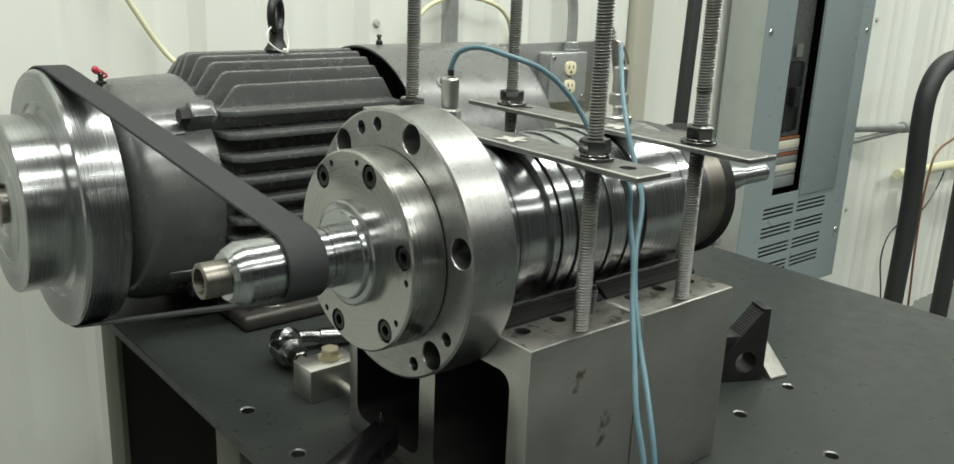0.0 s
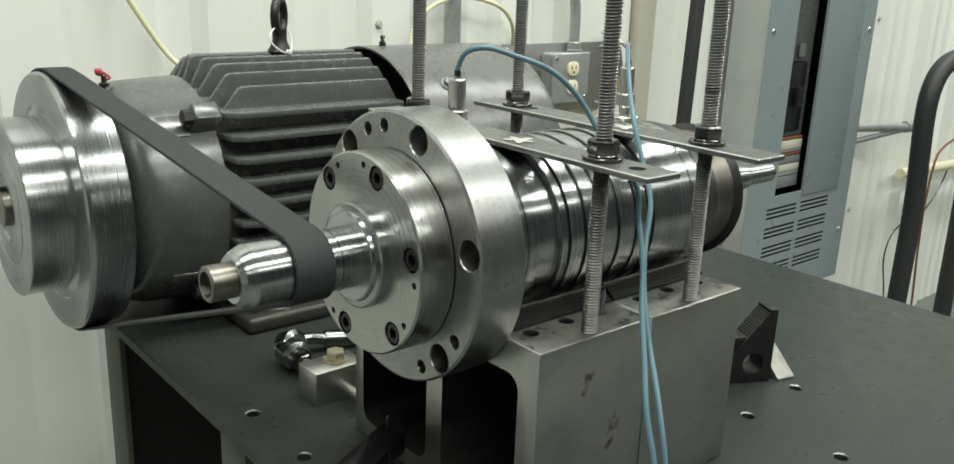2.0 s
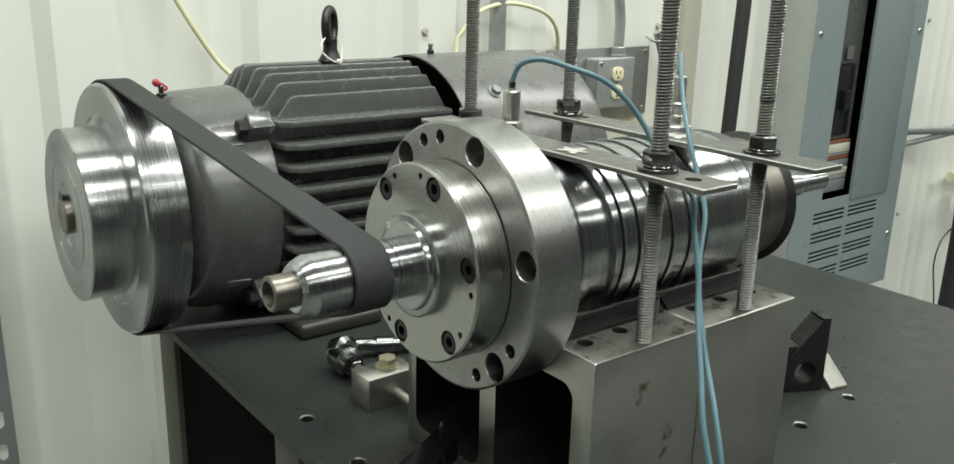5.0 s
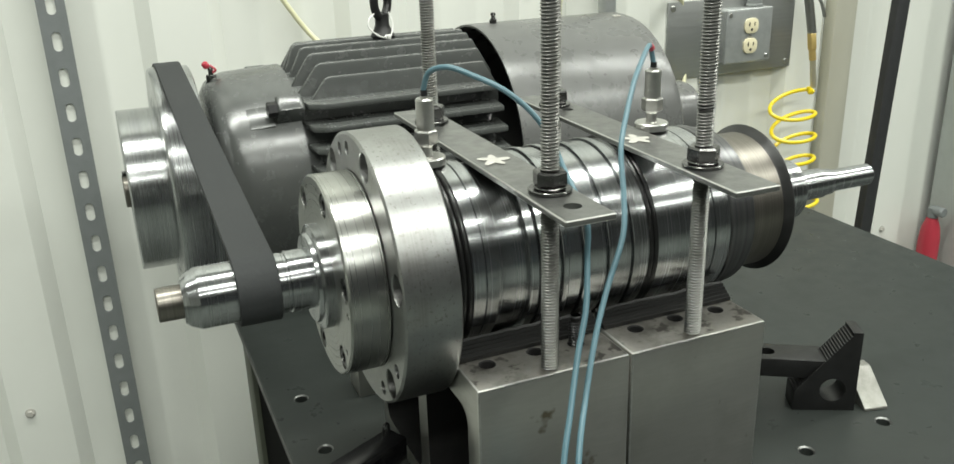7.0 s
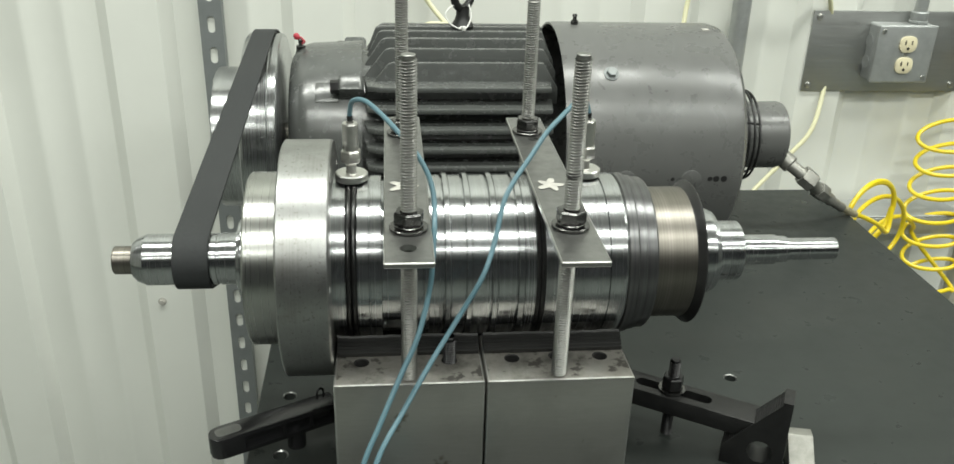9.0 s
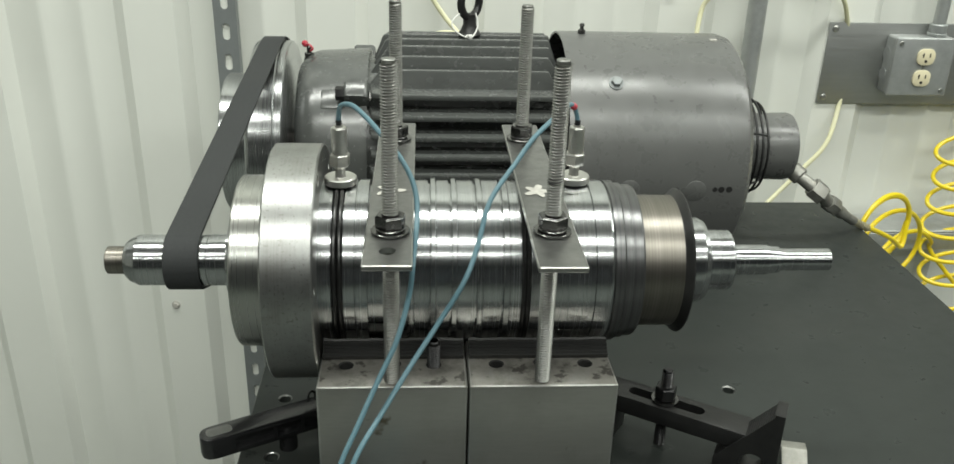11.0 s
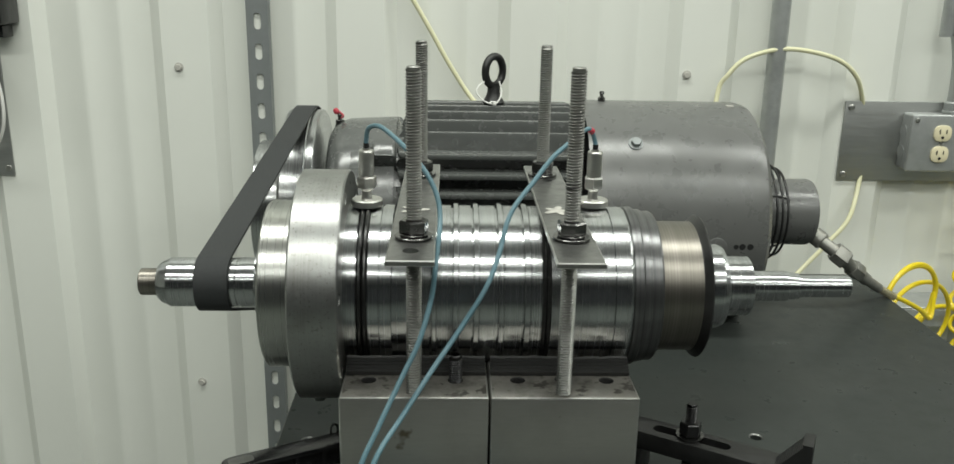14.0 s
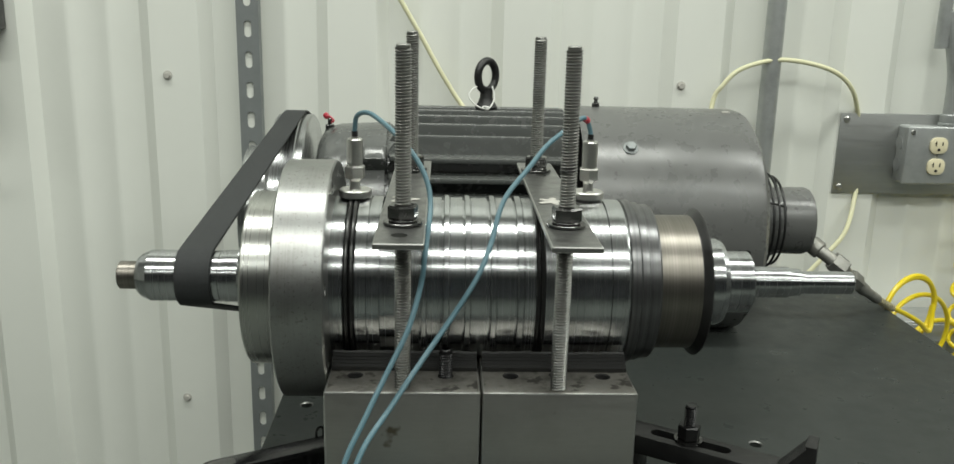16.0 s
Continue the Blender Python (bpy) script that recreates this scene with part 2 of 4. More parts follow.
# ---- mesh helpers ----
def thing(name, at, label, category, group="", kind=""):
    ob = new(name)
    ob.location = at
    ob.empty_display_size = 0.02
    return tagged(ob, label, category, group, kind)


def part(name, bm, mat, parent=None, label="", angle=32):
    bmesh.ops.recalc_face_normals(bm, faces=bm.faces)
    me = bpy.data.meshes.new(name)
    bm.to_mesh(me)
    bm.free()
    for f in me.polygons:
        f.use_smooth = True
    me.set_sharp_from_angle(angle=radians(angle))
    me.materials.append(mat)
    ob = new(name, me)
    if parent is not None:
        ob.parent = parent
        if parent.type == "EMPTY":
            ob.matrix_parent_inverse = Matrix.Translation(-Vector(parent.location))
    if label:
        ob["label"] = label
    return ob


def box(x0, x1, y0, y1, z0, z1, bevel=0.0, seg=2):
    bm = bmesh.new()
    m = Matrix.Translation(((x0 + x1) / 2, (y0 + y1) / 2, (z0 + z1) / 2)) @ Matrix.Diagonal((abs(x1 - x0), abs(y1 - y0), abs(z1 - z0), 1))
    bmesh.ops.create_cube(bm, size=1, matrix=m)
    if bevel:
        bmesh.ops.bevel(bm, geom=bm.edges[:], offset=bevel, segments=seg, profile=0.5, affect="EDGES", clamp_overlap=True)
    return bm


def moved(bm, m):
    bmesh.ops.transform(bm, matrix=m, verts=bm.verts)
    return bm


def join(*bms):
    out = bms[0]
    for b in bms[1:]:
        me = bpy.data.meshes.new("join")
        b.to_mesh(me)
        b.free()
        out.from_mesh(me)
        bpy.data.meshes.remove(me)
    return out


def frame_to(a, b):
    """Turns +z at the origin to the line from a to b."""
    a, b = Vector(a), Vector(b)
    return Matrix.Translation(a) @ (b - a).to_track_quat("Z", "Y").to_matrix().to_4x4()


def turned(profile, a=(0, 0, 0), direction=(1, 0, 0), seg=64, close=True):
    """A body of revolution: profile of (distance along the axis, radius)."""
    bm = bmesh.new()
    m = frame_to(a, Vector(a) + Vector(direction))
    rings = []
    for d, r in profile:
        if r <= 1e-6:
            rings.append([bm.verts.new(m @ Vector((0, 0, d)))])
        else:
            rings.append([bm.verts.new(m @ Vector((r * math.cos(2 * math.pi * k / seg), r * math.sin(2 * math.pi * k / seg), d))) for k in range(seg)])
    for p, q in zip(rings, rings[1:]):
        for k in range(seg):
            n = (k + 1) % seg
            if len(p) == 1 and len(q) == 1:
                break
            if len(p) == 1:
                bm.faces.new((p[0], q[k], q[n]))
            elif len(q) == 1:
                bm.faces.new((p[k], p[n], q[0]))
            else:
                bm.faces.new((p[k], p[n], q[n], q[k]))
    if close:
        for r in (rings[0], rings[-1]):
            if len(r) > 1:
                bm.faces.new(r)
    return bm


def rod_between(a, b, r, seg=24, bevel=0.0):
    length = (Vector(b) - Vector(a)).length
    c = bevel
    prof = [(0, r - c), (c, r), (length - c, r), (length, r - c)] if c else [(0, r), (length, r)]
    return turned(prof, a, Vector(b) - Vector(a), seg)


def ring_tube(profile, a, direction=(1, 0, 0), seg=64):
    """A closed ring: the profile loop turned round the axis."""
    return turned(list(profile) + [profile[0]], a, direction, seg, close=False)


def smooth_path(points, steps=8, closed=False):
    pts = [Vector(p) for p in points]
    n = len(pts)
    out = []
    for i in range(n if closed else n - 1):
        p0 = pts[(i - 1) % n] if closed or i > 0 else pts[0]
        p1, p2 = pts[i], pts[(i + 1) % n]
        p3 = pts[(i + 2) % n] if closed or i + 2 < n else pts[-1]
        for s in range(steps):
            t = s / steps
            out.append(0.5 * ((2 * p1) + (p2 - p0) * t + (2 * p0 - 5 * p1 + 4 * p2 - p3) * t * t + (3 * p1 - p0 - 3 * p2 + p3) * t ** 3))
    if not closed:
        out.append(pts[-1])
    return out


def swept(points, r, seg=10, steps=8, closed=False):
    path = smooth_path(points, steps, closed) if steps else [Vector(p) for p in points]
    bm = bmesh.new()
    rings = []
    up = None
    n = len(path)
    for i, p in enumerate(path):
        d = (path[(i + 1) % n] - path[i - 1]) if closed else (path[min(i + 1, n - 1)] - path[max(i - 1, 0)])
        d.normalize()
        if up is None:
            up = d.orthogonal()
        up = (up - d * up.dot(d)).normalized()
        side = d.cross(up)
        rings.append([bm.verts.new(p + up * r * math.cos(2 * math.pi * k / seg) + side * r * math.sin(2 * math.pi * k / seg)) for k in range(seg)])
    for i in range(n if closed else n - 1):
        p, q = rings[i], rings[(i + 1) % n]
        for k in range(seg):
            bm.faces.new((p[k], p[(k + 1) % seg], q[(k + 1) % seg], q[k]))
    if not closed:
        bm.faces.new(rings[0]), bm.faces.new(rings[-1])
    return bm


def prism(points, axis, a, b, bevel=0.0):
    """A polygon drawn across the axis ('x': y, z; 'y': x, z; 'z': x, y) and drawn out from a to b."""
    bm = bmesh.new()
    put = {"x": lambda u, v, w: (w, u, v), "y": lambda u, v, w: (u, w, v), "z": lambda u, v, w: (u, v, w)}[axis]
    lo = [bm.verts.new(put(u, v, a)) for u, v in points]
    hi = [bm.verts.new(put(u, v, b)) for u, v in points]
    n = len(points)
    bm.faces.new(lo), bm.faces.new(hi)
    for k in range(n):
        bm.faces.new((lo[k], lo[(k + 1) % n], hi[(k + 1) % n], hi[k]))
    if bevel:
        bmesh.ops.recalc_face_normals(bm, faces=bm.faces)
        bmesh.ops.bevel(bm, geom=bm.edges[:], offset=bevel, segments=2, profile=0.5, affect="EDGES", clamp_overlap=True)
    return bm


def rounded(u0, u1, v0, v1, r, n=5):
    out = []
    for cu, cv, s in ((u1 - r, v1 - r, 0), (u0 + r, v1 - r, 90), (u0 + r, v0 + r, 180), (u1 - r, v0 + r, 270)):
        for k in range(n + 1):
            a = radians(s + 90 * k / n)
            out.append((cu + r * math.cos(a), cv + r * math.sin(a)))
    return out


def cut(bm, cutter):
    """bm less the cutter."""
    obs = []
    for b in (bm, cutter):
        bmesh.ops.recalc_face_normals(b, faces=b.faces)
        me = bpy.data.meshes.new("cut")
        b.to_mesh(me)
        b.free()
        obs.append(new("cut", me))
    mod = obs[0].modifiers.new("cut", "BOOLEAN")
    mod.operation, mod.solver, mod.object = "DIFFERENCE", "EXACT", obs[1]
    bpy.context.view_layer.update()
    done = bpy.data.meshes.new_from_object(obs[0].evaluated_get(bpy.context.evaluated_depsgraph_get()))
    out = bmesh.new()
    out.from_mesh(done)
    for o in obs:
        me = o.data
        bpy.data.objects.remove(o)
        bpy.data.meshes.remove(me)
    bpy.data.meshes.remove(done)
    return out


def hex_body(a, b, across, seg=6, chamfer=0.0012, spin=0.0):
    """A hexagon bar from a to b with broken corners; across: corner to corner."""
    length, r = (Vector(b) - Vector(a)).length, across / 2
    bm = bmesh.new()
    m = frame_to(a, b)
    rings = []
    for d, k in ((0, 0.92), (chamfer, 1), (length - chamfer, 1), (length, 0.90)):
        rings.append([bm.verts.new(m @ Vector((r * k * math.cos(spin + math.pi / 3 * i), r * k * math.sin(spin + math.pi / 3 * i), d))) for i in range(6)])
    for p, q in zip(rings, rings[1:]):
        for i in range(6):
            bm.faces.new((p[i], p[(i + 1) % 6], q[(i + 1) % 6], q[i]))
    bm.faces.new(rings[0]), bm.faces.new(rings[-1])
    return bm


def thread(a, b, r, pitch=0.00195, depth=0.0011, seg=14):
    """A threaded rod from a to b, with a true helix."""
    length = (Vector(b) - Vector(a)).length
    m = frame_to(a, b)
    bm = bmesh.new()
    n = int(length / pitch) * 2 + 4
    grid = []
    for i in range(n):
        row = []
        for j in range(seg):
            z = min(max((i / 2 + j / seg) * pitch - pitch, 0.0), length)
            rr = r if i % 2 else r - depth
            if z > length - 0.0015:
                rr = r - depth
            row.append(bm.verts.new(m @ Vector((rr * math.cos(2 * math.pi * j / seg), rr * math.sin(2 * math.pi * j / seg), z))))
        grid.append(row)
    for i in range(n - 3):
        for j in range(seg):
            if j < seg - 1:
                q = (grid[i][j], grid[i][j + 1], grid[i + 1][j + 1], grid[i + 1][j])
            else:
                q = (grid[i][j], grid[i + 2][0], grid[i + 3][0], grid[i + 1][j])
            bm.faces.new(q)
    bmesh.ops.dissolve_degenerate(bm, dist=1e-6, edges=bm.edges)
    return join(bm, turned([(length - 0.0002, 0), (length - 0.0002, r - depth * 0.9), (length + 0.0006, r - depth * 1.3), (length + 0.0006, 0)], a, Vector(b) - Vector(a), 20))


# ---- the shop ----
FLAT, RIB = 1.762, 1.742            # the back wall's flats and rib tops
X0, X1, Y0, TOP = -4.0, 6.5, -6.5, 3.5


def ribbed_sheet(a0, a1, z0, z1, flat, rib, put):
    """A wall liner of pressed sheet: a broad rib every 0.3165 m, two low pleats between, 40 mm thick."""
    line = []
    k = math.floor((a0 - 0.476) / 0.3165)
    while True:
        s = 0.476 + 0.3165 * k
        if s > a1:
            break
        for da, dep in ((0.0, 0.0), (0.022, 1.0), (0.108, 1.0), (0.130, 0.0), (0.176, 0.0), (0.184, 0.22), (0.194, 0.22), (0.202, 0.0), (0.248, 0.0), (0.256, 0.22), (0.266, 0.22), (0.274, 0.0)):
            if a0 < s + da < a1:
                line.append((s + da, flat + (rib - flat) * dep))
        k += 1
    line = [(a0, flat)] + line + [(a1, flat)]
    back = flat + (0.04 if flat > rib else -0.04)
    bm = bmesh.new()
    for (p, q), (r, s) in zip(line, line[1:]):
        bm.faces.new([bm.verts.new(put(*c)) for c in ((p, q, z0), (r, s, z0), (r, s, z1), (p, q, z1))])
    bm.faces.new([bm.verts.new(put(*c)) for c in ((a0, back, z0), (a1, back, z0), (a1, back, z1), (a0, back, z1))])
    bmesh.ops.remove_doubles(bm, verts=bm.verts, dist=1e-5)
    return bm


def structure(name, bm, mat, label, category):
    return tagged(part(name, bm, mat), label, category, kind="structure")


structure("floor", box(X0, X1, Y0, FLAT + 0.04, -0.1, 0.0), M_FLOOR, "worn grey concrete shop floor", "floor")
structure("ceiling", box(X0, X1, Y0, FLAT + 0.04, TOP, TOP + 0.08), M_WHITE, "grey insulated shop ceiling", "ceiling")
wall_back = structure("wall_north", ribbed_sheet(X0, X1, 0, TOP, FLAT, RIB, lambda a, d, z: (a, d, z)), M_WALL, "cream painted ribbed sheet metal wall with screws", "wall")
structure("wall_south", ribbed_sheet(X0, X1, 0, TOP, Y0, Y0 + 0.02, lambda a, d, z: (a, d, z)), M_DARKWALL, "unseen far end wall, dark for the steel to reflect", "wall")
structure("wall_west", ribbed_sheet(Y0, FLAT, 0, TOP, X0, X0 + 0.02, lambda a, d, z: (d, a, z)), M_WALL, "cream painted ribbed sheet metal wall", "wall")
structure("wall_east", ribbed_sheet(Y0, FLAT, 0, TOP, X1, X1 - 0.02, lambda a, d, z: (d, a, z)), M_FARWALL, "unseen ribbed wall across the shop, darkened for reflections", "wall")


def wall_screw(x, z):
    w = turned([(0, 0.0085), (0.0015, 0.0085), (0.002, 0.006)], (x, RIB + 0.001, z), (0, -1, 0), 20)
    h = hex_body((x, RIB - 0.001, z), (x, RIB - 0.006, z), 0.0115)
    return part("wall_screw", join(w, h), M_PAINTMARK, wall_back)


for k in range(-2, 12):
    for z in (0.496, 1.126, 1.756):
        if k % 3 == 0 or k in (5, 7):
            wall_screw(0.526 + 0.3165 * k - (0.0135 if k == 3 else 0), z)

# tan corner post beside the electrical cabinet
post = box(2.190, 2.246, 1.730, FLAT, 0, TOP, 0.004)
structure("trim", join(post, box(2.247, 2.262, 1.742, FLAT, 0, TOP, 0.002)), M_TAN, "tan painted vertical wall trim post", "trim")


# ---- work table ----
TZ = 0.80
TX0, TX1, TY0, TY1 = 0.832, 1.748, 0.47, 1.556
table = thing("work_table", (1.29, 0.99, 0), "black steel plate work table with a grid of bolt holes", "table")
hole_cut = None
hole_list = [(0.865 + 0.1015 * i, 0.971 + 0.1015 * j) for i, j in ((0, 1), (0, 0), (0, -1), (0, -2), (3.99, -1.95), (4, -2.95), (4.98, -1.89), (5, 0.08), (4, -3.95), (7, -4), (8, -3))]
for hx, hy in hole_list:
    c = turned([(-0.03, 0.0066), (0.0132, 0.0066), (0.016, 0.0095)], (hx, hy, TZ - 0.0145), (0, 0, 1), 24)
    hole_cut = c if hole_cut is None else join(hole_cut, c)
top = part("tabletop", cut(box(TX0, TX1, TY0, TY1, TZ - 0.013, TZ, 0.0012, 1), hole_cut), M_TABLE, table)
top.data.materials.append(M_BAR)
for f in top.data.polygons:      # paint is worn off the countersinks
    if 0.3 < f.normal.z < 0.97 and TX0 + 0.01 < f.center.x < TX1 - 0.01 and TY0 + 0.01 < f.center.y < TY1 - 0.01:
        f.material_index = 1
for lx in (0.86, 1.66):
    for ly in (0.50, 1.085, 1.455):
        part("leg", box(lx, lx + 0.06, ly, ly + 0.06, 0.0, TZ - 0.013, 0.004), M_LEG, table, "olive painted square tube leg")
part("side_panel", box(0.868, 0.878, 1.146, 1.454, 0.08, TZ - 0.03), M_MATTBLACK, table, "side panel, near-black to hold the dark under the table")
for ry in (0.515, 1.475):
    part("rail", box(0.925, 1.655, ry, ry + 0.04, TZ - 0.06, TZ - 0.0135, 0.003), M_LEG, table)


# ---- riser blocks that carry the spindle ----
BX0, BXM, BX1, BZ, BY0, BY1 = 0.930, 1.0543, 1.179, 0.968, 0.742, 0.987


def riser_block(x0, x1, holes):
    at = ((x0 + x1) / 2, AY, TZ)
    ob = thing("riser_block", at, "ground grey steel riser block with hollow ends and a V groove", "riser block", "riser blocks under the spindle")
    body = box(x0, x1, BY0, BY1, TZ, BZ, 0.0018, 2)
    v = prism([(AY - 0.066, BZ + 0.02), (AY - 0.008, 0.917), (AY + 0.008, 0.917), (AY + 0.066, BZ + 0.02)], "x", x0 - 0.01, x1 + 0.01)
    c1 = prism(rounded(BY0 + 0.021, AY - 0.0105, TZ + 0.018, 0.942, 0.013), "x", x0 - 0.01, x1 + 0.01)
    c2 = prism(rounded(AY + 0.0105, BY1 - 0.014, TZ + 0.018, 0.936, 0.013), "x", x0 - 0.01, x1 + 0.01)
    body = cut(body, v)
    body = cut(body, join(c1, c2))
    drill = None
    for hx, hy in holes:
        c = turned([(0, 0.0058), (0.0255, 0.0058), (0.028, 0.0078)], (hx, hy, BZ - 0.0265), (0, 0, 1), 24)
        drill = c if drill is None else join(drill, c)
    body = cut(body, drill)
    made = part("body", body, M_BLOCK, ob)
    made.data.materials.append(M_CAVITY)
    made.data.materials.append(M_OILED)
    made.data.materials.append(M_EDGE)
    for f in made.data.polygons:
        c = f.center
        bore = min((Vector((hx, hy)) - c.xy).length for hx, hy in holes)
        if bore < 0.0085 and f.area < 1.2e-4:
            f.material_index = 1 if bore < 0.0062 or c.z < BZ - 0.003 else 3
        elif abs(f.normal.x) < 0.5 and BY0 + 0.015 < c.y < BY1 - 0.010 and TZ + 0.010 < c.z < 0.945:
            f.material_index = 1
        elif f.normal.z > 0.95 and c.z > 0.9:
            f.material_index = 2
        elif f.area < 8e-4 and max(abs(v) for v in f.normal) < 0.97 and (c.y < BY0 + 0.003 or c.y > BY1 - 0.003):
            f.material_index = 3
    for s in (-1, 1):
        ridge = [(AY + s * 0.080, BZ + 0.0004)]
        for k in range(5):
            u = k / 4
            ridge += [(AY + s * (0.0800 - 0.0105 * u), BZ + 0.0035 + 0.0078 * u), (AY + s * (0.0788 - 0.0105 * u), BZ + 0.0036 + 0.0078 * u), (AY + s * (0.0785 - 0.0105 * u), BZ + 0.0024 + 0.0078 * u)]
        ridge += [(AY + s * 0.0660, BZ + 0.0125), (AY + s * 0.0645, BZ + 0.010), (AY + s * 0.067, BZ + 0.0004)]
        rail = bmesh.new()
        rings, cuts = [], 26
        for k in range(cuts + 1):
            wave = random.uniform(-0.0007, 0.0006)
            rings.append([rail.verts.new((x0 + 0.0015 + (x1 - x0 - 0.003) * k / cuts, y, z + wave * max(0.0, (z - BZ) / 0.0125))) for y, z in ridge])
        for p, q in zip(rings, rings[1:]):
            for k in range(len(p)):
                n = (k + 1) % len(p)
                rail.faces.new((p[k], p[n], q[n], q[k]))
        rail.faces.new(rings[0]), rail.faces.new(rings[-1])
        part("support_rail", rail, M_RAIL, ob, "black ribbed support rail along the groove")
    return ob


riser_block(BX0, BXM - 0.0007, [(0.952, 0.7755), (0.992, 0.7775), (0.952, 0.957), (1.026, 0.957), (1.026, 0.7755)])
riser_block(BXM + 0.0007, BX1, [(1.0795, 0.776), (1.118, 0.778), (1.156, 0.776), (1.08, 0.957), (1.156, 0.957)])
stud = thing("threaded_stud", (1.026, 0.7755, BZ), "short dark threaded stud standing in a riser block", "stud")
part("thread", thread((1.026, 0.7755, BZ - 0.02), (1.026, 0.7755, 0.9915), 0.0058, 0.0022, 0.0013), M_BOLT, stud)
part("tip", turned([(-0.006, 0.0), (-0.006, 0.0044), (0.0002, 0.0044), (0.0006, 0.0038), (0.0006, 0.0)], (1.026, 0.7755, 0.9915), (0, 0, 1), 20), M_BOLT, stud)

# ---- spindle ----
spindle = thing("spindle", (1.03, AY, AZ), "large turned steel machine spindle with bolted end flange", "spindle")
A0 = (0, AY, AZ)
# hollow shaft with its draw tube
part("shaft", turned([(0.7535, 0.010), (0.7535, 0.0165), (0.757, 0.0195), (0.7645, 0.0228), (0.8260, 0.0228), (0.8265, 0.0222), (0.8285, 0.0222), (0.8290, 0.0232), (0.8500, 0.0232)], A0, seg=96), M_TURNED, spindle, angle=14)
part("draw_tube", ring_tube([(0.7360, 0.0090), (0.7360, 0.0116), (0.7368, 0.0125), (0.7535, 0.0125), (0.7580, 0.0120), (0.7580, 0.0090)], A0, seg=48), M_SLEEVE, spindle, "short hollow bronze-toned draw tube end")
part("bore", turned([(0.757, 0.0), (0.757, 0.0095)], A0, seg=32, close=False), M_SLOT, spindle)
part("boss", turned([(0.8450, 0.0225), (0.8450, 0.0325), (0.8456, 0.0338), (0.8482, 0.0345), (0.8490, 0.0385), (0.8500, 0.0402), (0.8570, 0.0402)], A0, seg=96), M_TURNED, spindle, angle=14)


def polar(r, deg, x):
    return Vector((x, AY - r * math.cos(radians(deg)), AZ + r * math.sin(radians(deg))))


XC, XF, XB = 0.8565, 0.8862, 0.9288
cap = turned([(XC, 0.0), (XC, 0.0755), (XC + 0.0015, 0.0770), (XF - 0.001, 0.0770), (XF - 0.001, 0.0)], A0, seg=128)
drill = None
for k in range(6):
    for rr, dg, rad, dep in ((0.0655, 11 + 60 * k, 0.0092, 0.009), (0.0690, 11 + 60 * k + (15 if k % 2 else -15), 0.0026, 0.012)):
        p = polar(rr, dg, XC - 0.01)
        c = rod_between(p, p + Vector((0.01 + dep, 0, 0)), rad, 24)
        drill = c if drill is None else join(drill, c)
end_cap = part("end_cap", cut(cap, drill), M_FACE, spindle, "bright end cap with six socket screws", angle=14)
for k in range(6):
    p = polar(0.0655, 11 + 60 * k, XC)
    head = cut(turned([(0.0, 0.0070), (0.0008, 0.0079), (0.008, 0.0079)], p + Vector((0.0006, 0, 0)), (1, 0, 0), 28), hex_body(p - Vector((0.01, 0, 0)), p + Vector((0.0055, 0, 0)), 0.0088, chamfer=0.0001))
    part("socket_screw", head, M_BOLT, end_cap, "black socket head screw")
flange = turned([(XF, 0.0), (XF, 0.1035), (XF + 0.0015, 0.1055), (XB - 0.0015, 0.1055), (XB, 0.1040), (XB, 0.0)], A0, seg=160)
drill = None
hole_specs = [(0.0930, 11 + 60 * k, 0.0110) for k in range(6)]
hole_specs += [(0.0935, a, 0.0054) for a in (98, 112, -33, -65, -147, 172)]
for rr, dg, rad in hole_specs:
    p = polar(rr, dg, XF - 0.02)
    ch = 0.0009 if rad > 0.008 else 0.0004
    c = turned([(0, rad + ch), (0.0195, rad + ch), (0.02 + ch, rad), (0.046, rad), (0.046, rad * 0.5), (0.08, rad * 0.5)], p, (1, 0, 0), 28)
    drill = c if drill is None else join(drill, c)
part("flange", cut(flange, drill), M_FLANGE, spindle, "thick round flange with bolt holes and pitting", angle=14)
R = 0.0738
prof = [(XB, 0.066), (XB, R), (0.9395, R), (0.9397, R - 0.003), (0.9500, R - 0.003), (0.9502, R), (0.9592, R), (0.9596, R - 0.0016), (0.9606, R - 0.0016),
        (0.9610, R), (0.9700, R), (0.9704, R - 0.0045), (0.9960, R - 0.0045), (0.9964, R)]
for r0, r1 in ((1.005, 1.0092), (1.0232, 1.0277), (1.0412, 1.0457), (1.0628, 1.0674), (1.0850, 1.0900)):
    prof += [(r0 - 0.0021, R), (r0 - 0.0020, R - 0.0026), (r0 - 0.0001, R - 0.0026), (r0, R + 0.0014), (r0 + 0.0004, R + 0.0018), (r1 - 0.0004, R + 0.0018), (r1, R + 0.0014), (r1 + 0.0001, R - 0.0014), (r1 + 0.0009, R - 0.0014), (r1 + 0.0010, R)]
prof += [(1.1000, R), (1.1002, R - 0.003), (1.1080, R - 0.003), (1.1082, R), (1.1625, R), (1.1629, R - 0.0016), (1.1636, R - 0.0016), (1.1640, R), (1.1775, R), (1.1795, R - 0.001), (1.1795, 0.05)]
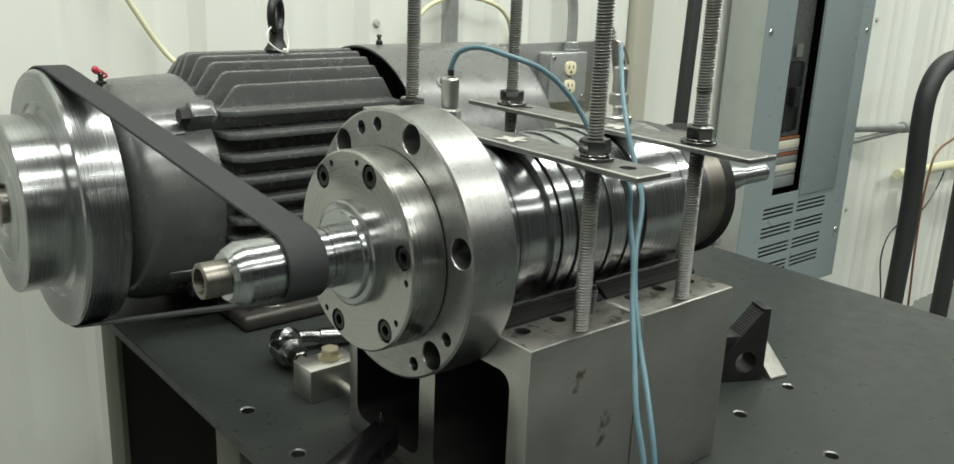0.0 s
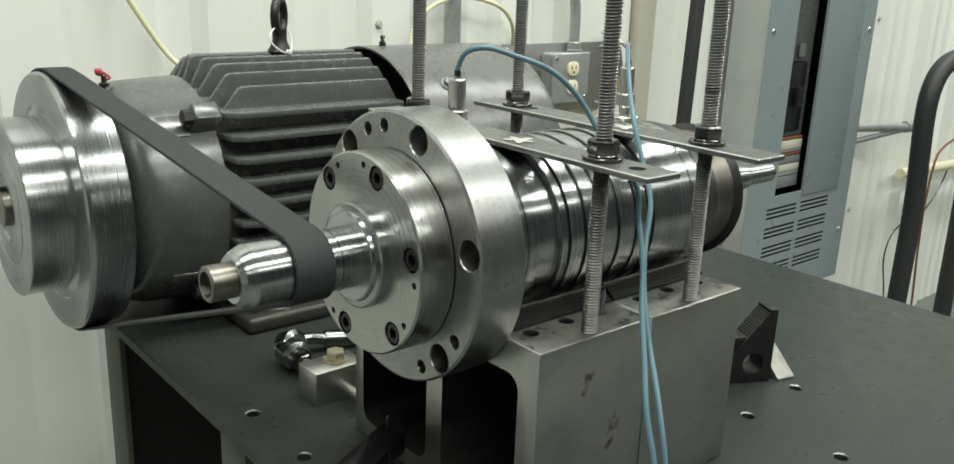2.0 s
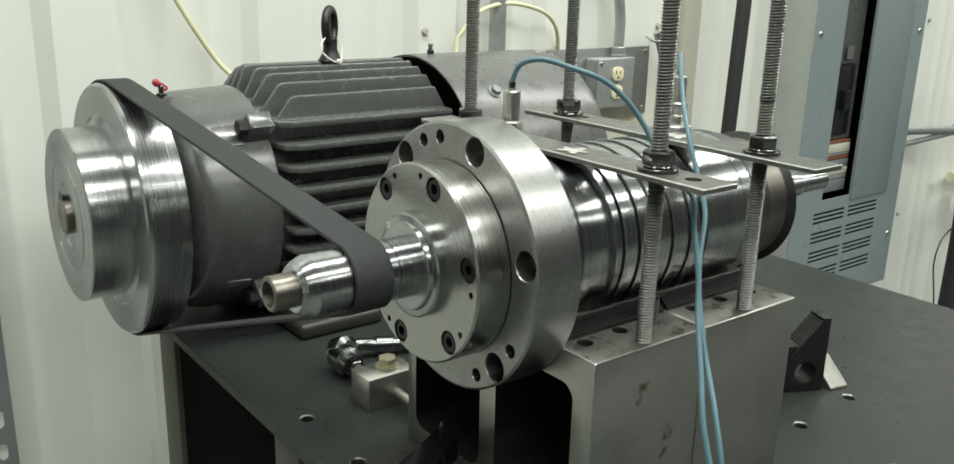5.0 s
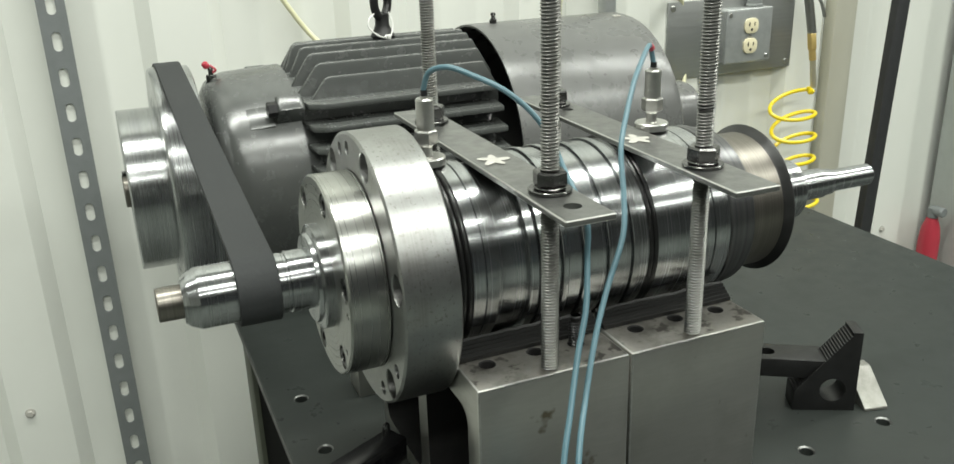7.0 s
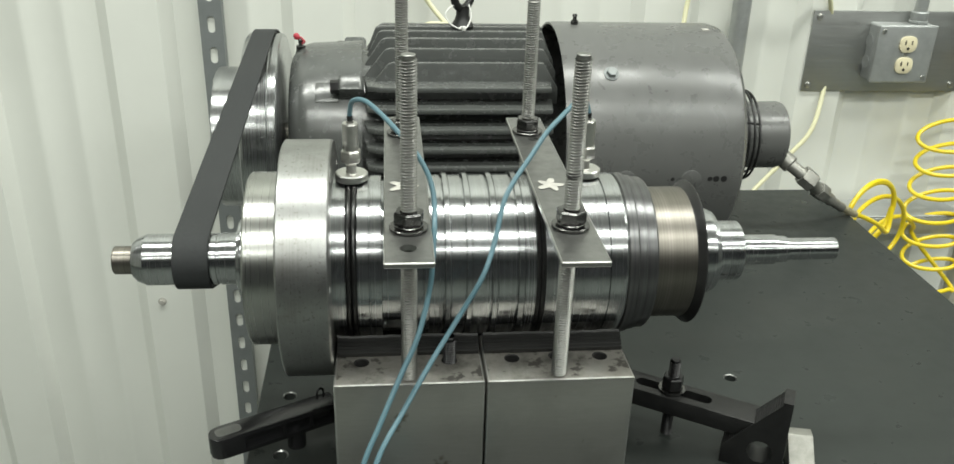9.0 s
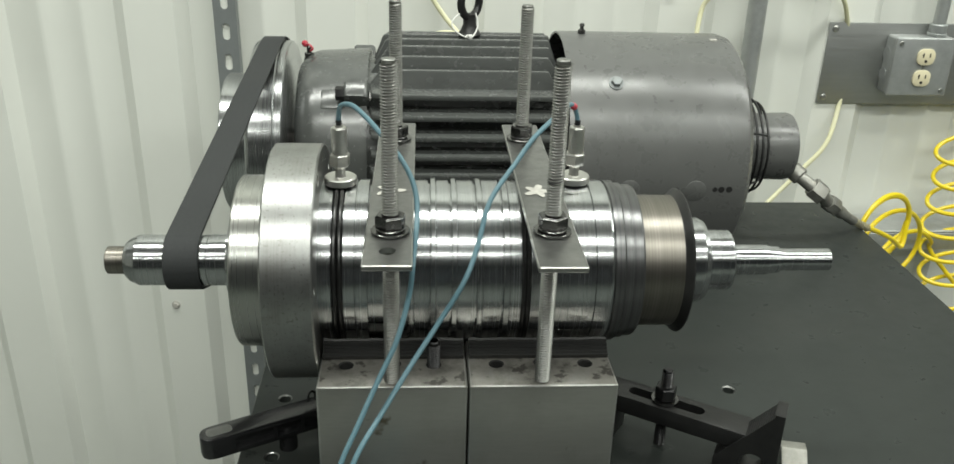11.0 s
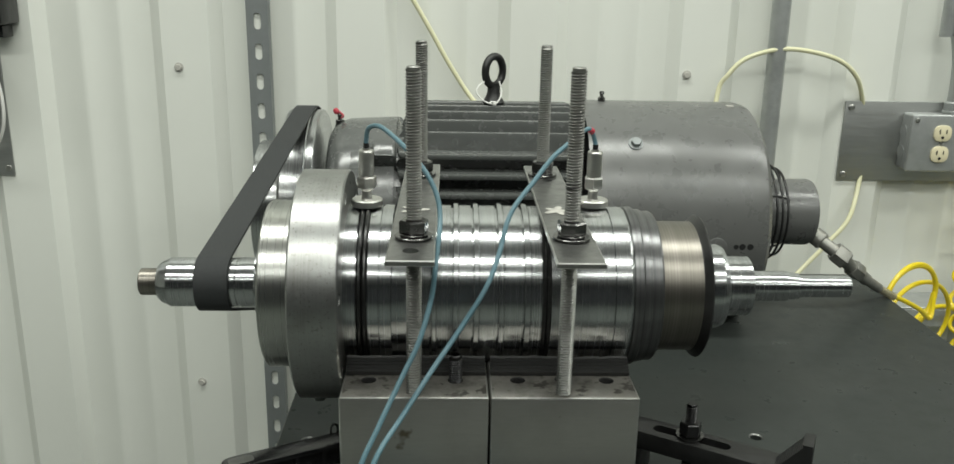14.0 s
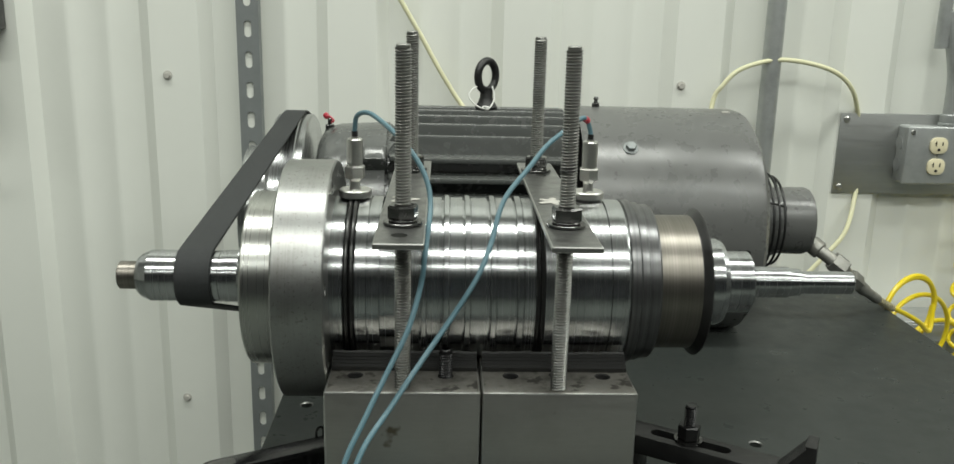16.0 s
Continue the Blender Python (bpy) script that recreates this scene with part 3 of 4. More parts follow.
part("housing", turned(prof, A0, seg=144), M_TURNED, spindle, "stepped bright housing with turned grooves", angle=12)
for xc in (0.9425, 0.9472, 1.1020, 1.1062):
    ring = [(xc + 0.0023 * math.cos(a), R - 0.0006 + 0.0023 * math.sin(a)) for a in [2 * math.pi * k / 10 for k in range(10)]]
    part("o_ring", ring_tube(ring, A0, seg=96), M_RUBBER, spindle, "black rubber ring")
part("seal_collar", turned([(1.1798, 0.05), (1.1798, 0.0728), (1.1806, 0.0738), (1.1880, 0.0738), (1.1887, 0.0724), (1.1897, 0.0716), (1.1955, 0.0716), (1.1962, 0.0700), (1.2050, 0.0700), (1.2066, 0.0690), (1.2070, 0.05)], A0, seg=96), M_COLLAR, spindle, "blued steel stepped collar", angle=14)
part("sleeve", turned([(1.2072, 0.05), (1.2072, 0.0605), (1.2480, 0.0605), (1.2480, 0.05)], A0, seg=96), M_SLEEVE, spindle, "bronze-tinted polished sleeve", angle=14)
part("rim", turned([(1.2440, 0.0606), (1.2455, 0.0615), (1.2482, 0.0655), (1.2500, 0.0668), (1.2512, 0.0660), (1.2512, 0.03)], A0, seg=96), M_DARK, spindle, "thin black flared rim")
part("rear_hub", turned([(1.2505, 0.02), (1.2505, 0.0345), (1.2530, 0.0395), (1.2700, 0.0395), (1.2745, 0.0375), (1.2775, 0.0300), (1.2775, 0.015)], A0, seg=96), M_TURNED, spindle, angle=14)
part("rear_nut", turned([(1.2770, 0.015), (1.2770, 0.0265), (1.2785, 0.0280), (1.3000, 0.0280), (1.3010, 0.0270), (1.3010, 0.012)], A0, seg=96), M_TURNED, spindle, angle=14)
tail = turned([(1.3005, 0.0), (1.3005, 0.0142), (1.3385, 0.0142), (1.3390, 0.0128), (1.3495, 0.0124), (1.3500, 0.0100), (1.3508, 0.0104), (1.3980, 0.0104), (1.3992, 0.0094), (1.3992, 0.0)], A0, seg=96)
part("tail_shaft", tail, M_TURNED, spindle, angle=14)

# ---- clamping rods and bars ----
RODS = [(0.9915, 0.752, 1.2355), (1.116, 0.752, 1.2365), (0.991, 0.977, 1.2375), (1.116, 0.980, 1.2345)]
for rx, ry, rz in RODS:
    ob = thing("threaded_rod", (rx, ry, BZ), "long zinc-plated threaded rod screwed upright into a riser block", "threaded rod", "clamping rods")
    part("thread", thread((rx, ry, BZ - 0.012), (rx, ry, rz), 0.0066, 0.0023, 0.0013), M_ROD, ob, angle=75)
    part("tip", turned([(-0.006, 0.0), (-0.006, 0.0051), (0.0002, 0.0051), (0.0007, 0.0045), (0.0007, 0.0)], (rx, ry, rz), (0, 0, 1), 20), M_ROD, ob)
    if ry < 0.8 and rx > 1.0:
        part("oily_patch", thread((rx, ry, 1.1440), (rx, ry, 1.1500), 0.00675, 0.0023, 0.0011), M_BOLT, ob, "dark oily patch on the thread")
for x0, y0, skew in ((0.9722, 0.6945, -0.2), (1.0982, 0.6915, -0.4)):
    x1 = x0 + 0.0365
    rx = 0.9915 if x0 < 1.0 else 1.116
    drill = None
    for hx, hy, hr in ((rx - x0, 0.062, 0.0078), (rx - x0, 0.288, 0.0078), (0.018, 0.024, 0.0062), (0.019, 0.268, 0.0052), (0.017, 0.075, 0.0018)):
        if x0 > 1.0 and hy == 0.024:
            continue
        c = rod_between((hx, hy, -0.01), (hx, hy, 0.02), hr, 24)
        drill = c if drill is None else join(drill, c)
    bar = cut(box(0, 0.0365, 0, 0.338, 0, 0.0046, 0.0008, 1), drill)
    ob = thing("clamp_bar", (x0, y0, 1.0975), "flat grey steel clamping bar lying across the spindle", "clamp bar", "clamp bars")
    body = part("bar", moved(bar, Matrix.Translation((x0, y0, 1.0975)) @ pose(0, 0, 0, 0, 0, skew)), M_BAR, ob)
    body.data.materials.append(M_EDGE)
    for f in body.data.polygons:      # corners rubbed bright
        if 0.3 < abs(f.normal.z) < 0.97:
            f.material_index = 1
    star = bmesh.new()
    ring = []
    for k in range(40):
        a = 2 * math.pi * k / 40 + (0.3 if x0 < 1 else 0.1)
        rad = 0.0088 + 0.0032 * math.cos(5 * a) + 0.0009 * math.sin(3 * a + 60 * x0) + random.uniform(-0.0007, 0.0007)
        ring.append(star.verts.new((x0 + 0.0165 + rad * math.cos(a) * 1.05, 0.838 + rad * math.sin(a) * 1.25, 1.0975 + 0.0050)))
    star.faces.new(ring)
    ext = bmesh.ops.extrude_face_region(star, geom=star.faces[:])
    bmesh.ops.translate(star, verts=[v for v in ext["geom"] if isinstance(v, bmesh.types.BMVert)], vec=(0, 0, 0.0003))
    part("paint_mark", star, M_PAINTMARK, body, "hand-dabbed white star mark")
for i, (rx, ry, rz) in enumerate(RODS):
    z = 1.1024
    w = thing("washer", (rx, ry, z), "flat dark washer on a clamp bar", "washer", "washers on the rods")
    part("ring", ring_tube([(0, 0.0070), (0, 0.0144), (0.0004, 0.0149), (0.0022, 0.0149), (0.0026, 0.0144), (0.0026, 0.0070)], (rx, ry, z), (0, 0, 1), 40), M_NUT, w)
    n = thing("hex_nut", (rx, ry, z + 0.0027), "oiled steel hexagon nut tightened on a threaded rod", "nut", "nuts on the rods")
    body = join(turned([(0, 0.0104), (0.0008, 0.0110), (0.0016, 0.0104)], (rx, ry, z + 0.0027), (0, 0, 1), 30), hex_body((rx, ry, z + 0.0040), (rx, ry, z + 0.0150), 0.0238, spin=0.3 + 0.35 * i, chamfer=0.0014))
    part("body", body, M_NUT, n)


# ---- sensors on the spindle ----
def sensor(x, y, label):
    z = AZ + R + 0.0009
    ob = thing("vibration_sensor", (x, y, z), label, "sensor", "sensors on the spindle")
    part("magnet_base", turned([(0, 0.0130), (0.0008, 0.0142), (0.0058, 0.0142), (0.0068, 0.0132), (0.0068, 0.005)], (x, y, z), (0, 0, 1), 40), M_SENSOR, ob, angle=20)
    part("stem", turned([(0.006, 0.0052), (0.0090, 0.0044), (0.0140, 0.0044), (0.0165, 0.0062)], (x, y, z), (0, 0, 1), 24), M_SENSOR, ob)
    part("hex_neck", hex_body((x, y, z + 0.0165), (x, y, z + 0.0275), 0.0182, spin=0.4), M_SENSOR, ob)
    part("barrel", turned([(0.0273, 0.0058), (0.0280, 0.0058), (0.0284, 0.0068), (0.0500, 0.0068), (0.0512, 0.0062), (0.0514, 0.0034), (0.0530, 0.0032)], (x, y, z), (0, 0, 1), 32), M_SENSOR, ob, angle=20)
    part("strain_relief", swept([(x, y, z + 0.052), (x, y, z + 0.055), (x, y, z + 0.0575)], 0.0027, 10, 4), M_BLACK, ob)
    return ob


PATH_A = [(0.9452, 0.8640, 1.1590), (0.9480, 0.8580, 1.1705), (0.9580, 0.8460, 1.1745), (0.9700, 0.8290, 1.1700), (0.9840, 0.8060, 1.1620), (0.9990, 0.7940, 1.1470), (1.0090, 0.7840, 1.1290), (1.0120, 0.7700, 1.1100),
          (1.0090, 0.7340, 1.0860), (1.0060, 0.7260, 1.0620), (0.9970, 0.7110, 1.0320), (0.9840, 0.6980, 1.0070), (0.9680, 0.6790, 0.9770), (0.9540, 0.6620, 0.9480), (0.9463, 0.6432, 0.9047), (0.9420, 0.6450, 0.8400), (0.9500, 0.6300, 0.8040), (0.9800, 0.5600, 0.8030), (0.99, 0.45, 0.8030)]
PATH_B = [(1.1505, 0.8720, 1.1600), (1.1460, 0.8690, 1.1700), (1.1380, 0.8620, 1.1695), (1.1240, 0.8490, 1.1610), (1.1080, 0.8330, 1.1510), (1.0920, 0.8160, 1.1350), (1.0750, 0.7960, 1.1190), (1.0670, 0.7840, 1.1060), (1.0600, 0.7680, 1.0840),
          (1.0490, 0.7500, 1.0610), (1.0280, 0.7350, 1.0310), (1.0080, 0.7160, 1.0070), (0.9860, 0.6900, 0.9810), (0.9650, 0.6620, 0.9550), (0.9539, 0.6411, 0.9105), (0.9560, 0.6360, 0.8400), (0.9620, 0.6250, 0.8040), (0.9950, 0.5600, 0.8030), (1.005, 0.45, 0.8030)]
sensor(0.945, 0.8645, "bright steel vibration sensor with magnet base and blue cable")
sb = sensor(1.1515, 0.8715, "bright steel vibration sensor with red cap ring")
part("cap_ring", rod_between((1.1482, 0.8704, 1.1675), (1.1452, 0.8684, 1.1702), 0.0029, 14, 0.0004), M_RED, sb, "red tape band on the cable end")
for p in (PATH_A, PATH_B):
    tip = (0.945, 0.8645) if p is PATH_A else (1.1515, 0.8715)
    tagged(part("sensor_cable", swept([(*tip, AZ + R + 0.0560)] + p, 0.0021, 10, 7), M_CABLE), "thin blue-grey sensor cable hanging over the clamp bars", "cable", "sensor cables")


# ---- motor with its pulley ----
motor = thing("electric_motor", (1.15, MY, TZ), "large dark grey finned electric motor bolted to the table", "motor")
B0 = (0, MY, MZ)
part("end_bell", turned([(0.842, 0.03), (0.842, 0.108), (0.8435, 0.117), (0.849, 0.126), (0.858, 0.1325), (0.872, 0.1365), (0.928, 0.1395), (0.943, 0.1400), (0.943, 0.10)], B0, seg=96), M_MOTOR, motor)
part("frame", turned([(0.940, 0.1), (0.940, 0.1300), (1.195, 0.1300), (1.200, 0.1)], B0, seg=96), M_MOTOR, motor)


def fin_plate(length0, length1, y0, y1, z0, z1, slope):
    """A cooling fin that stands up, with sloped ends."""
    pts = [(length0, z0), (length0 + 0.004, z0 + (z1 - z0) * 0.25), (length0 + slope, z1 - 0.003), (length0 + slope + 0.006, z1), (length1 - slope * 0.6, z1), (length1, z0 + (z1 - z0) * 0.4), (length1, z0)]
    return prism(pts, "y", y0, y1, 0.0020)


for k in range(-4, 5):
    dy = 0.0235 * k
    top = MZ + math.sqrt(0.1665 ** 2 - dy ** 2) - 0.001
    low = MZ + min(math.sqrt(0.1300 ** 2 - dy ** 2) - 0.012, 0.107)
    part("cooling_fin", fin_plate(0.942, 1.212, MY + dy - 0.0035, MY + dy + 0.0035, low, top, 0.020 + 0.004 * abs(k)), M_MOTOR, motor)
for s in (-1, 1):
    for k in range(9):
        dz = 0.1065 - 0.0245 * k
        out = math.sqrt(max(0.167 ** 2 - dz ** 2, 0.01))
        inner = max(math.sqrt(0.1300 ** 2 - min(abs(dz), 0.128) ** 2) - 0.012, 0.02)
        pts = [(0.944, MY + s * inner), (0.950, MY + s * (out - 0.010)), (0.968, MY + s * out), (1.198, MY + s * out), (1.206, MY + s * inner)]
        part("cooling_fin", prism(pts, "z", MZ + dz - 0.0038, MZ + dz + 0.0038, 0.0020), M_MOTOR, motor)
# bolt lugs on the end bell
for a in (44, 136, -40, -140):
    dy, dz = math.cos(radians(a)), math.sin(radians(a))
    p = Vector((0.908, MY + 0.1575 * dy, MZ + 0.1545 * dz))
    turn = Matrix.Translation((0, MY, MZ)) @ Matrix.Rotation(radians(a), 4, "X")
    lug = prism([(0.913, 0.112), (0.913, 0.1640), (0.916, 0.1670), (0.942, 0.1670), (0.946, 0.1630), (0.946, 0.112)], "z", -0.0112, 0.0112, 0.0030)
    lg = part("bolt_lug", moved(lug, turn), M_MOTOR, motor)
    part("fairing", moved(prism([(0.872, 0.112), (0.880, 0.1375), (0.9125, 0.1405), (0.9125, 0.112)], "z", -0.0155, 0.0155, 0.0030), turn), M_MOTOR, motor)
    part("bolt", hex_body(p + Vector((-0.006, 0, 0)), p + Vector((0.009, 0, 0)), 0.0190, spin=0.2), M_BOLT, lg, "dark hexagon bolt")
# grease fitting with a red cap
gx = 0.856
fit_body = part("grease_fitting", join(turned([(0, 0.0075), (0.012, 0.0075)], (gx, MY, MZ + 0.116), (0, 0, 1), 16), hex_body((gx, MY, MZ + 0.128), (gx, MY, MZ + 0.136), 0.013), turned([(0, 0.003), (0.008, 0.0035), (0.010, 0.002)], (gx, MY, MZ + 0.136), (0, 0, 1), 12)), M_NUT, motor)
part("grease_cap", join(turned([(0, 0.0030), (0.003, 0.0046), (0.007, 0.0042), (0.009, 0.0018)], (gx - 0.003, MY, MZ + 0.145), (-0.5, 0, 0.8), 14), swept([(gx, MY, MZ + 0.138), (gx + 0.006, MY - 0.004, MZ + 0.142), (gx, MY, MZ + 0.148)], 0.0016, 6, 4)), M_RED, fit_body, "red plastic dust cap")
# lifting eye
eye_pts = [(1.086 + 0.0135 * math.sin(2 * math.pi * k / 28), MY + 0.0130 * math.sin(2 * math.pi * k / 28), MZ + 0.2115 + 0.0215 * math.cos(2 * math.pi * k / 28)) for k in range(28)]
eye = part("lifting_eye", join(swept(eye_pts, 0.0058, 12, 0, True), turned([(0, 0.0155), (0.004, 0.0165), (0.010, 0.0125), (0.018, 0.0095), (0.032, 0.0095)], (1.086, MY, MZ + 0.1625), (0, 0, 1), 28)), M_DARK, motor, "dark forged lifting eye")
part("cable_tie", join(swept([(1.079, MY - 0.008, MZ + 0.200), (1.064, MY - 0.020, MZ + 0.193), (1.060, MY - 0.024, MZ + 0.182), (1.072, MY - 0.026, MZ + 0.170), (1.088, MY - 0.022, MZ + 0.166), (1.097, MY - 0.012, MZ + 0.180), (1.094, MY - 0.006, MZ + 0.197)], 0.0011, 8, 6),
                       box(1.083, 1.089, MY - 0.028, MY - 0.022, MZ + 0.164, MZ + 0.170, 0.001), swept([(1.086, MY - 0.025, MZ + 0.167), (1.082, MY - 0.029, MZ + 0.170), (1.078, MY - 0.034, MZ + 0.168)], 0.0011, 6, 4)), M_TIE, eye, "white nylon cable tie")
# fan shroud: flattened where it meets the table
sh = turned([(1.216, 0.166), (1.2155, 0.1688), (1.222, 0.1695), (1.452, 0.1690), (1.464, 0.1655), (1.4715, 0.1560), (1.4725, 0.1400), (1.4725, 0.086), (1.470, 0.086), (1.470, 0.139), (1.462, 0.157), (1.450, 0.166)], B0, seg=128, close=False)
for v in sh.verts:
    v.co.z = max(v.co.z, TZ + 0.006)
shroud = part("fan_shroud", sh, M_SHROUD, motor, "smooth grey sheet metal fan shroud")
for ang, xx in ((132, 1.281), (132, 1.42), (90.5, 1.2485)):
    d = Vector((0, math.cos(radians(ang)), math.sin(radians(ang))))
    d.y = -abs(d.y) if ang != 90.5 else d.y
    p = Vector((xx, MY, MZ)) + d * 0.1692
    if ang == 90.5:
        part("grease_nipple", join(hex_body(p, p + d * 0.006, 0.011), turned([(0.006, 0.0035), (0.010, 0.0025), (0.012, 0.004), (0.015, 0.003)], p, d, 14)), M_NUT, shroud)
    elif xx < 1.3:
        part("shroud_bolt", join(turned([(0, 0.0105), (0.0015, 0.0105), (0.002, 0.008)], p, d, 24), hex_body(p + d * 0.001, p + d * 0.0075, 0.0150)), M_STRUT, shroud, "worn hexagon bolt")
for k, xx in enumerate((1.392, 1.300)):
    d = Vector((0, -math.cos(radians(-3)), math.sin(radians(-3))))
    p = Vector((xx, MY, MZ)) + d * 0.1686
    part("knockout", turned([(0, 0.0150), (0.0008, 0.0150), (0.0014, 0.0140), (0.0014, 0.0)], p, d, 32), M_SHROUD, shroud)
    if k == 0:
        for dx, rr in ((0.027, 0.0035), (0.036, 0.0045), (0.047, 0.0045), (-0.026, 0.0028)):
            part("vent_hole", turned([(0, rr), (0.0009, rr), (0.0009, 0.0)], p + Vector((dx, 0, 0.002)), d, 16), M_SLOT, shroud)
# pressed tag on the shroud top
part("tag", box(1.432, 1.442, MY - 0.028, MY - 0.018, MZ + 0.1665, MZ + 0.1684), M_PAINTMARK, shroud, "small pale sticker")
# wire guard round the shaft exit
for k in range(6):
    u = k / 5
    r = 0.082 - 0.014 * u * u
    pts = [(1.478 + 0.050 * u, MY + r * math.cos(2 * math.pi * j / 40), MZ + r * math.sin(2 * math.pi * j / 40)) for j in range(40)]
    part("guard_wire", swept(pts, 0.0019, 8, 0, True), M_DARK, motor, "black wire ring of the fan guard")
for k in range(6):
    a = 2 * math.pi * k / 6 + 0.5
    part("guard_rib", swept([(1.4725, MY + 0.083 * math.cos(a), MZ + 0.083 * math.sin(a)), (1.500, MY + 0.080 * math.cos(a), MZ + 0.080 * math.sin(a)), (1.528, MY + 0.066 * math.cos(a), MZ + 0.066 * math.sin(a)), (1.536, MY + 0.050 * math.cos(a), MZ + 0.050 * math.sin(a))], 0.0017, 8, 5), M_DARK, motor)
part("rear_boss", turned([(1.470, 0.03), (1.470, 0.050), (1.578, 0.0520), (1.5835, 0.0500), (1.5835, 0.0)], B0, seg=64), M_SHROUD, motor, "round grey boss behind the fan")
part("fan_dark", turned([(1.474, 0.085), (1.474, 0.047)], B0, seg=48, close=False), M_SLOT, motor)
for fx in (0.948, 1.185):
    for s in (-1, 1):
        ft = box(fx, fx + 0.115, MY + s * 0.085 - 0.001, MY + s * 0.168, TZ, TZ + 0.020, 0.006, 3) if s > 0 else box(fx, fx + 0.115, MY - 0.168, MY - 0.085, TZ, TZ + 0.020, 0.006, 3)
        foot = part("foot", join(ft, box(fx + 0.006, fx + 0.070, *sorted((MY + s * 0.070, MY + s * 0.112)), TZ + 0.016, MZ - 0.08, 0.004)), M_CASTFOOT, motor, "worn cast mounting foot")
        bx, by = fx + 0.048, MY + s * 0.146
        part("foot_bolt", join(turned([(0, 0.0165), (0.003, 0.0165)], (bx, by, TZ + 0.020), (0, 0, 1), 24), hex_body((bx, by, TZ + 0.023), (bx, by, TZ + 0.034), 0.024)), M_SENSOR, foot)
        part("bolt_slot", turned([(0, 0.0048), (0.0006, 0.0048), (0.0006, 0)], (fx + 0.018, by, TZ + 0.0202), (0, 0, 1), 16), M_SLOT, foot)

pulley = part("pulley", turned([(0.7385, 0.0), (0.7385, 0.0365), (0.7365, 0.0385), (0.7365, 0.0640), (0.7372, 0.0645), (0.7372, 0.0668), (0.7365, 0.0672), (0.7365, 0.1000), (0.7380, 0.1018), (0.7805, 0.1018), (0.7812, 0.1060),
                                (0.7835, 0.1125), (0.7818, 0.1150), (0.7815, 0.1475), (0.7835, 0.1498), (0.7870, 0.1510), (0.8175, 0.1516), (0.8190, 0.1496), (0.8290, 0.1492), (0.8305, 0.1470), (0.8315, 0.05)], B0, seg=144), M_PULLEY, motor, "large bright stepped drive pulley", angle=14)
part("motor_shaft", turned([(0.7305, 0.0), (0.7305, 0.0030), (0.7320, 0.0032), (0.7320, 0.0), (0.7305, 0.0031), (0.7305, 0.0196), (0.7318, 0.0210), (0.850, 0.0210)], B0, seg=48), M_SLEEVE, motor, "end of the keyed motor shaft")
part("key", box(0.7315, 0.748, MY - 0.0045, MY + 0.0045, MZ + 0.0180, MZ + 0.0250), M_NUT, pulley)

# flat belt: an open loop round pulley and spindle
C1, R1 = Vector((MY, MZ)), 0.1524
C2, R2 = Vector((AY, AZ)), 0.0240
dv = C2 - C1
base = math.atan2(dv.y, dv.x)
off = math.acos((R1 - R2) / dv.length)
a1, a2 = base + off, base - off
loop = []
span = 2 * math.pi - 2 * off
for k in range(49):
    a = a1 + span * k / 48
    loop.append((C1 + R1 * Vector((math.cos(a), math.sin(a))), Vector((math.cos(a), math.sin(a)))))
for k in range(1, 16):
    u = k / 16
    p = loop[48][0].lerp(C2 + R2 * Vector((math.cos(a2), math.sin(a2))), u)
    loop.append((p, Vector((math.cos(a2), math.sin(a2)))))
for k in range(25):
    a = a2 + 2 * off * k / 24
    loop.append((C2 + R2 * Vector((math.cos(a), math.sin(a))), Vector((math.cos(a), math.sin(a)))))
last = loop[-1][0]
for k in range(1, 16):
    loop.append((last.lerp(loop[0][0], k / 16), Vector((math.cos(a1), math.sin(a1)))))
bm = bmesh.new()
rings = []
TH, W0, W1 = 0.0026, 0.7900, 0.8207
for p, nrm in loop:
    rings.append([bm.verts.new((x, q.x, q.y)) for x, q in ((W0, p), (W1, p), (W1, p + nrm * TH * 0.7), (W1 - 0.0007, p + nrm * TH), (W0 + 0.0007, p + nrm * TH), (W0, p + nrm * TH * 0.7))])
for i in range(len(rings)):
    p, q = rings[i], rings[(i + 1) % len(rings)]
    for j in range(6):
        bm.faces.new((p[j], p[(j + 1) % 6], q[(j + 1) % 6], q[j]))
tagged(part("drive_belt", bm, M_BELT), "flat dark grey drive belt from the pulley to the spindle shaft", "belt")

# ---- air supply behind the motor ----
pipe = thing("pipe_fitting", (1.60, 1.38, 0.90), "dull grey pipe elbow and tee at the motor's rear", "pipe fitting")
pp = [(1.583, 1.405, 0.925), (1.600, 1.388, 0.912), (1.630, 1.372, 0.890), (1.650, 1.385, 0.872), (1.690, 1.408, 0.842)]
part("elbow", swept(pp, 0.0100, 14, 6), M_FITTING, pipe)
part("coupling", hex_body((1.618, 1.378, 0.899), (1.637, 1.373, 0.885), 0.0330, chamfer=0.002), M_FITTING, pipe)
part("coupling", rod_between((1.590, 1.399, 0.920), (1.603, 1.387, 0.910), 0.0140, 20, 0.002), M_FITTING, pipe)
part("tee", hex_body((1.652, 1.386, 0.871), (1.672, 1.397, 0.856), 0.0280, chamfer=0.002), M_FITTING, pipe)
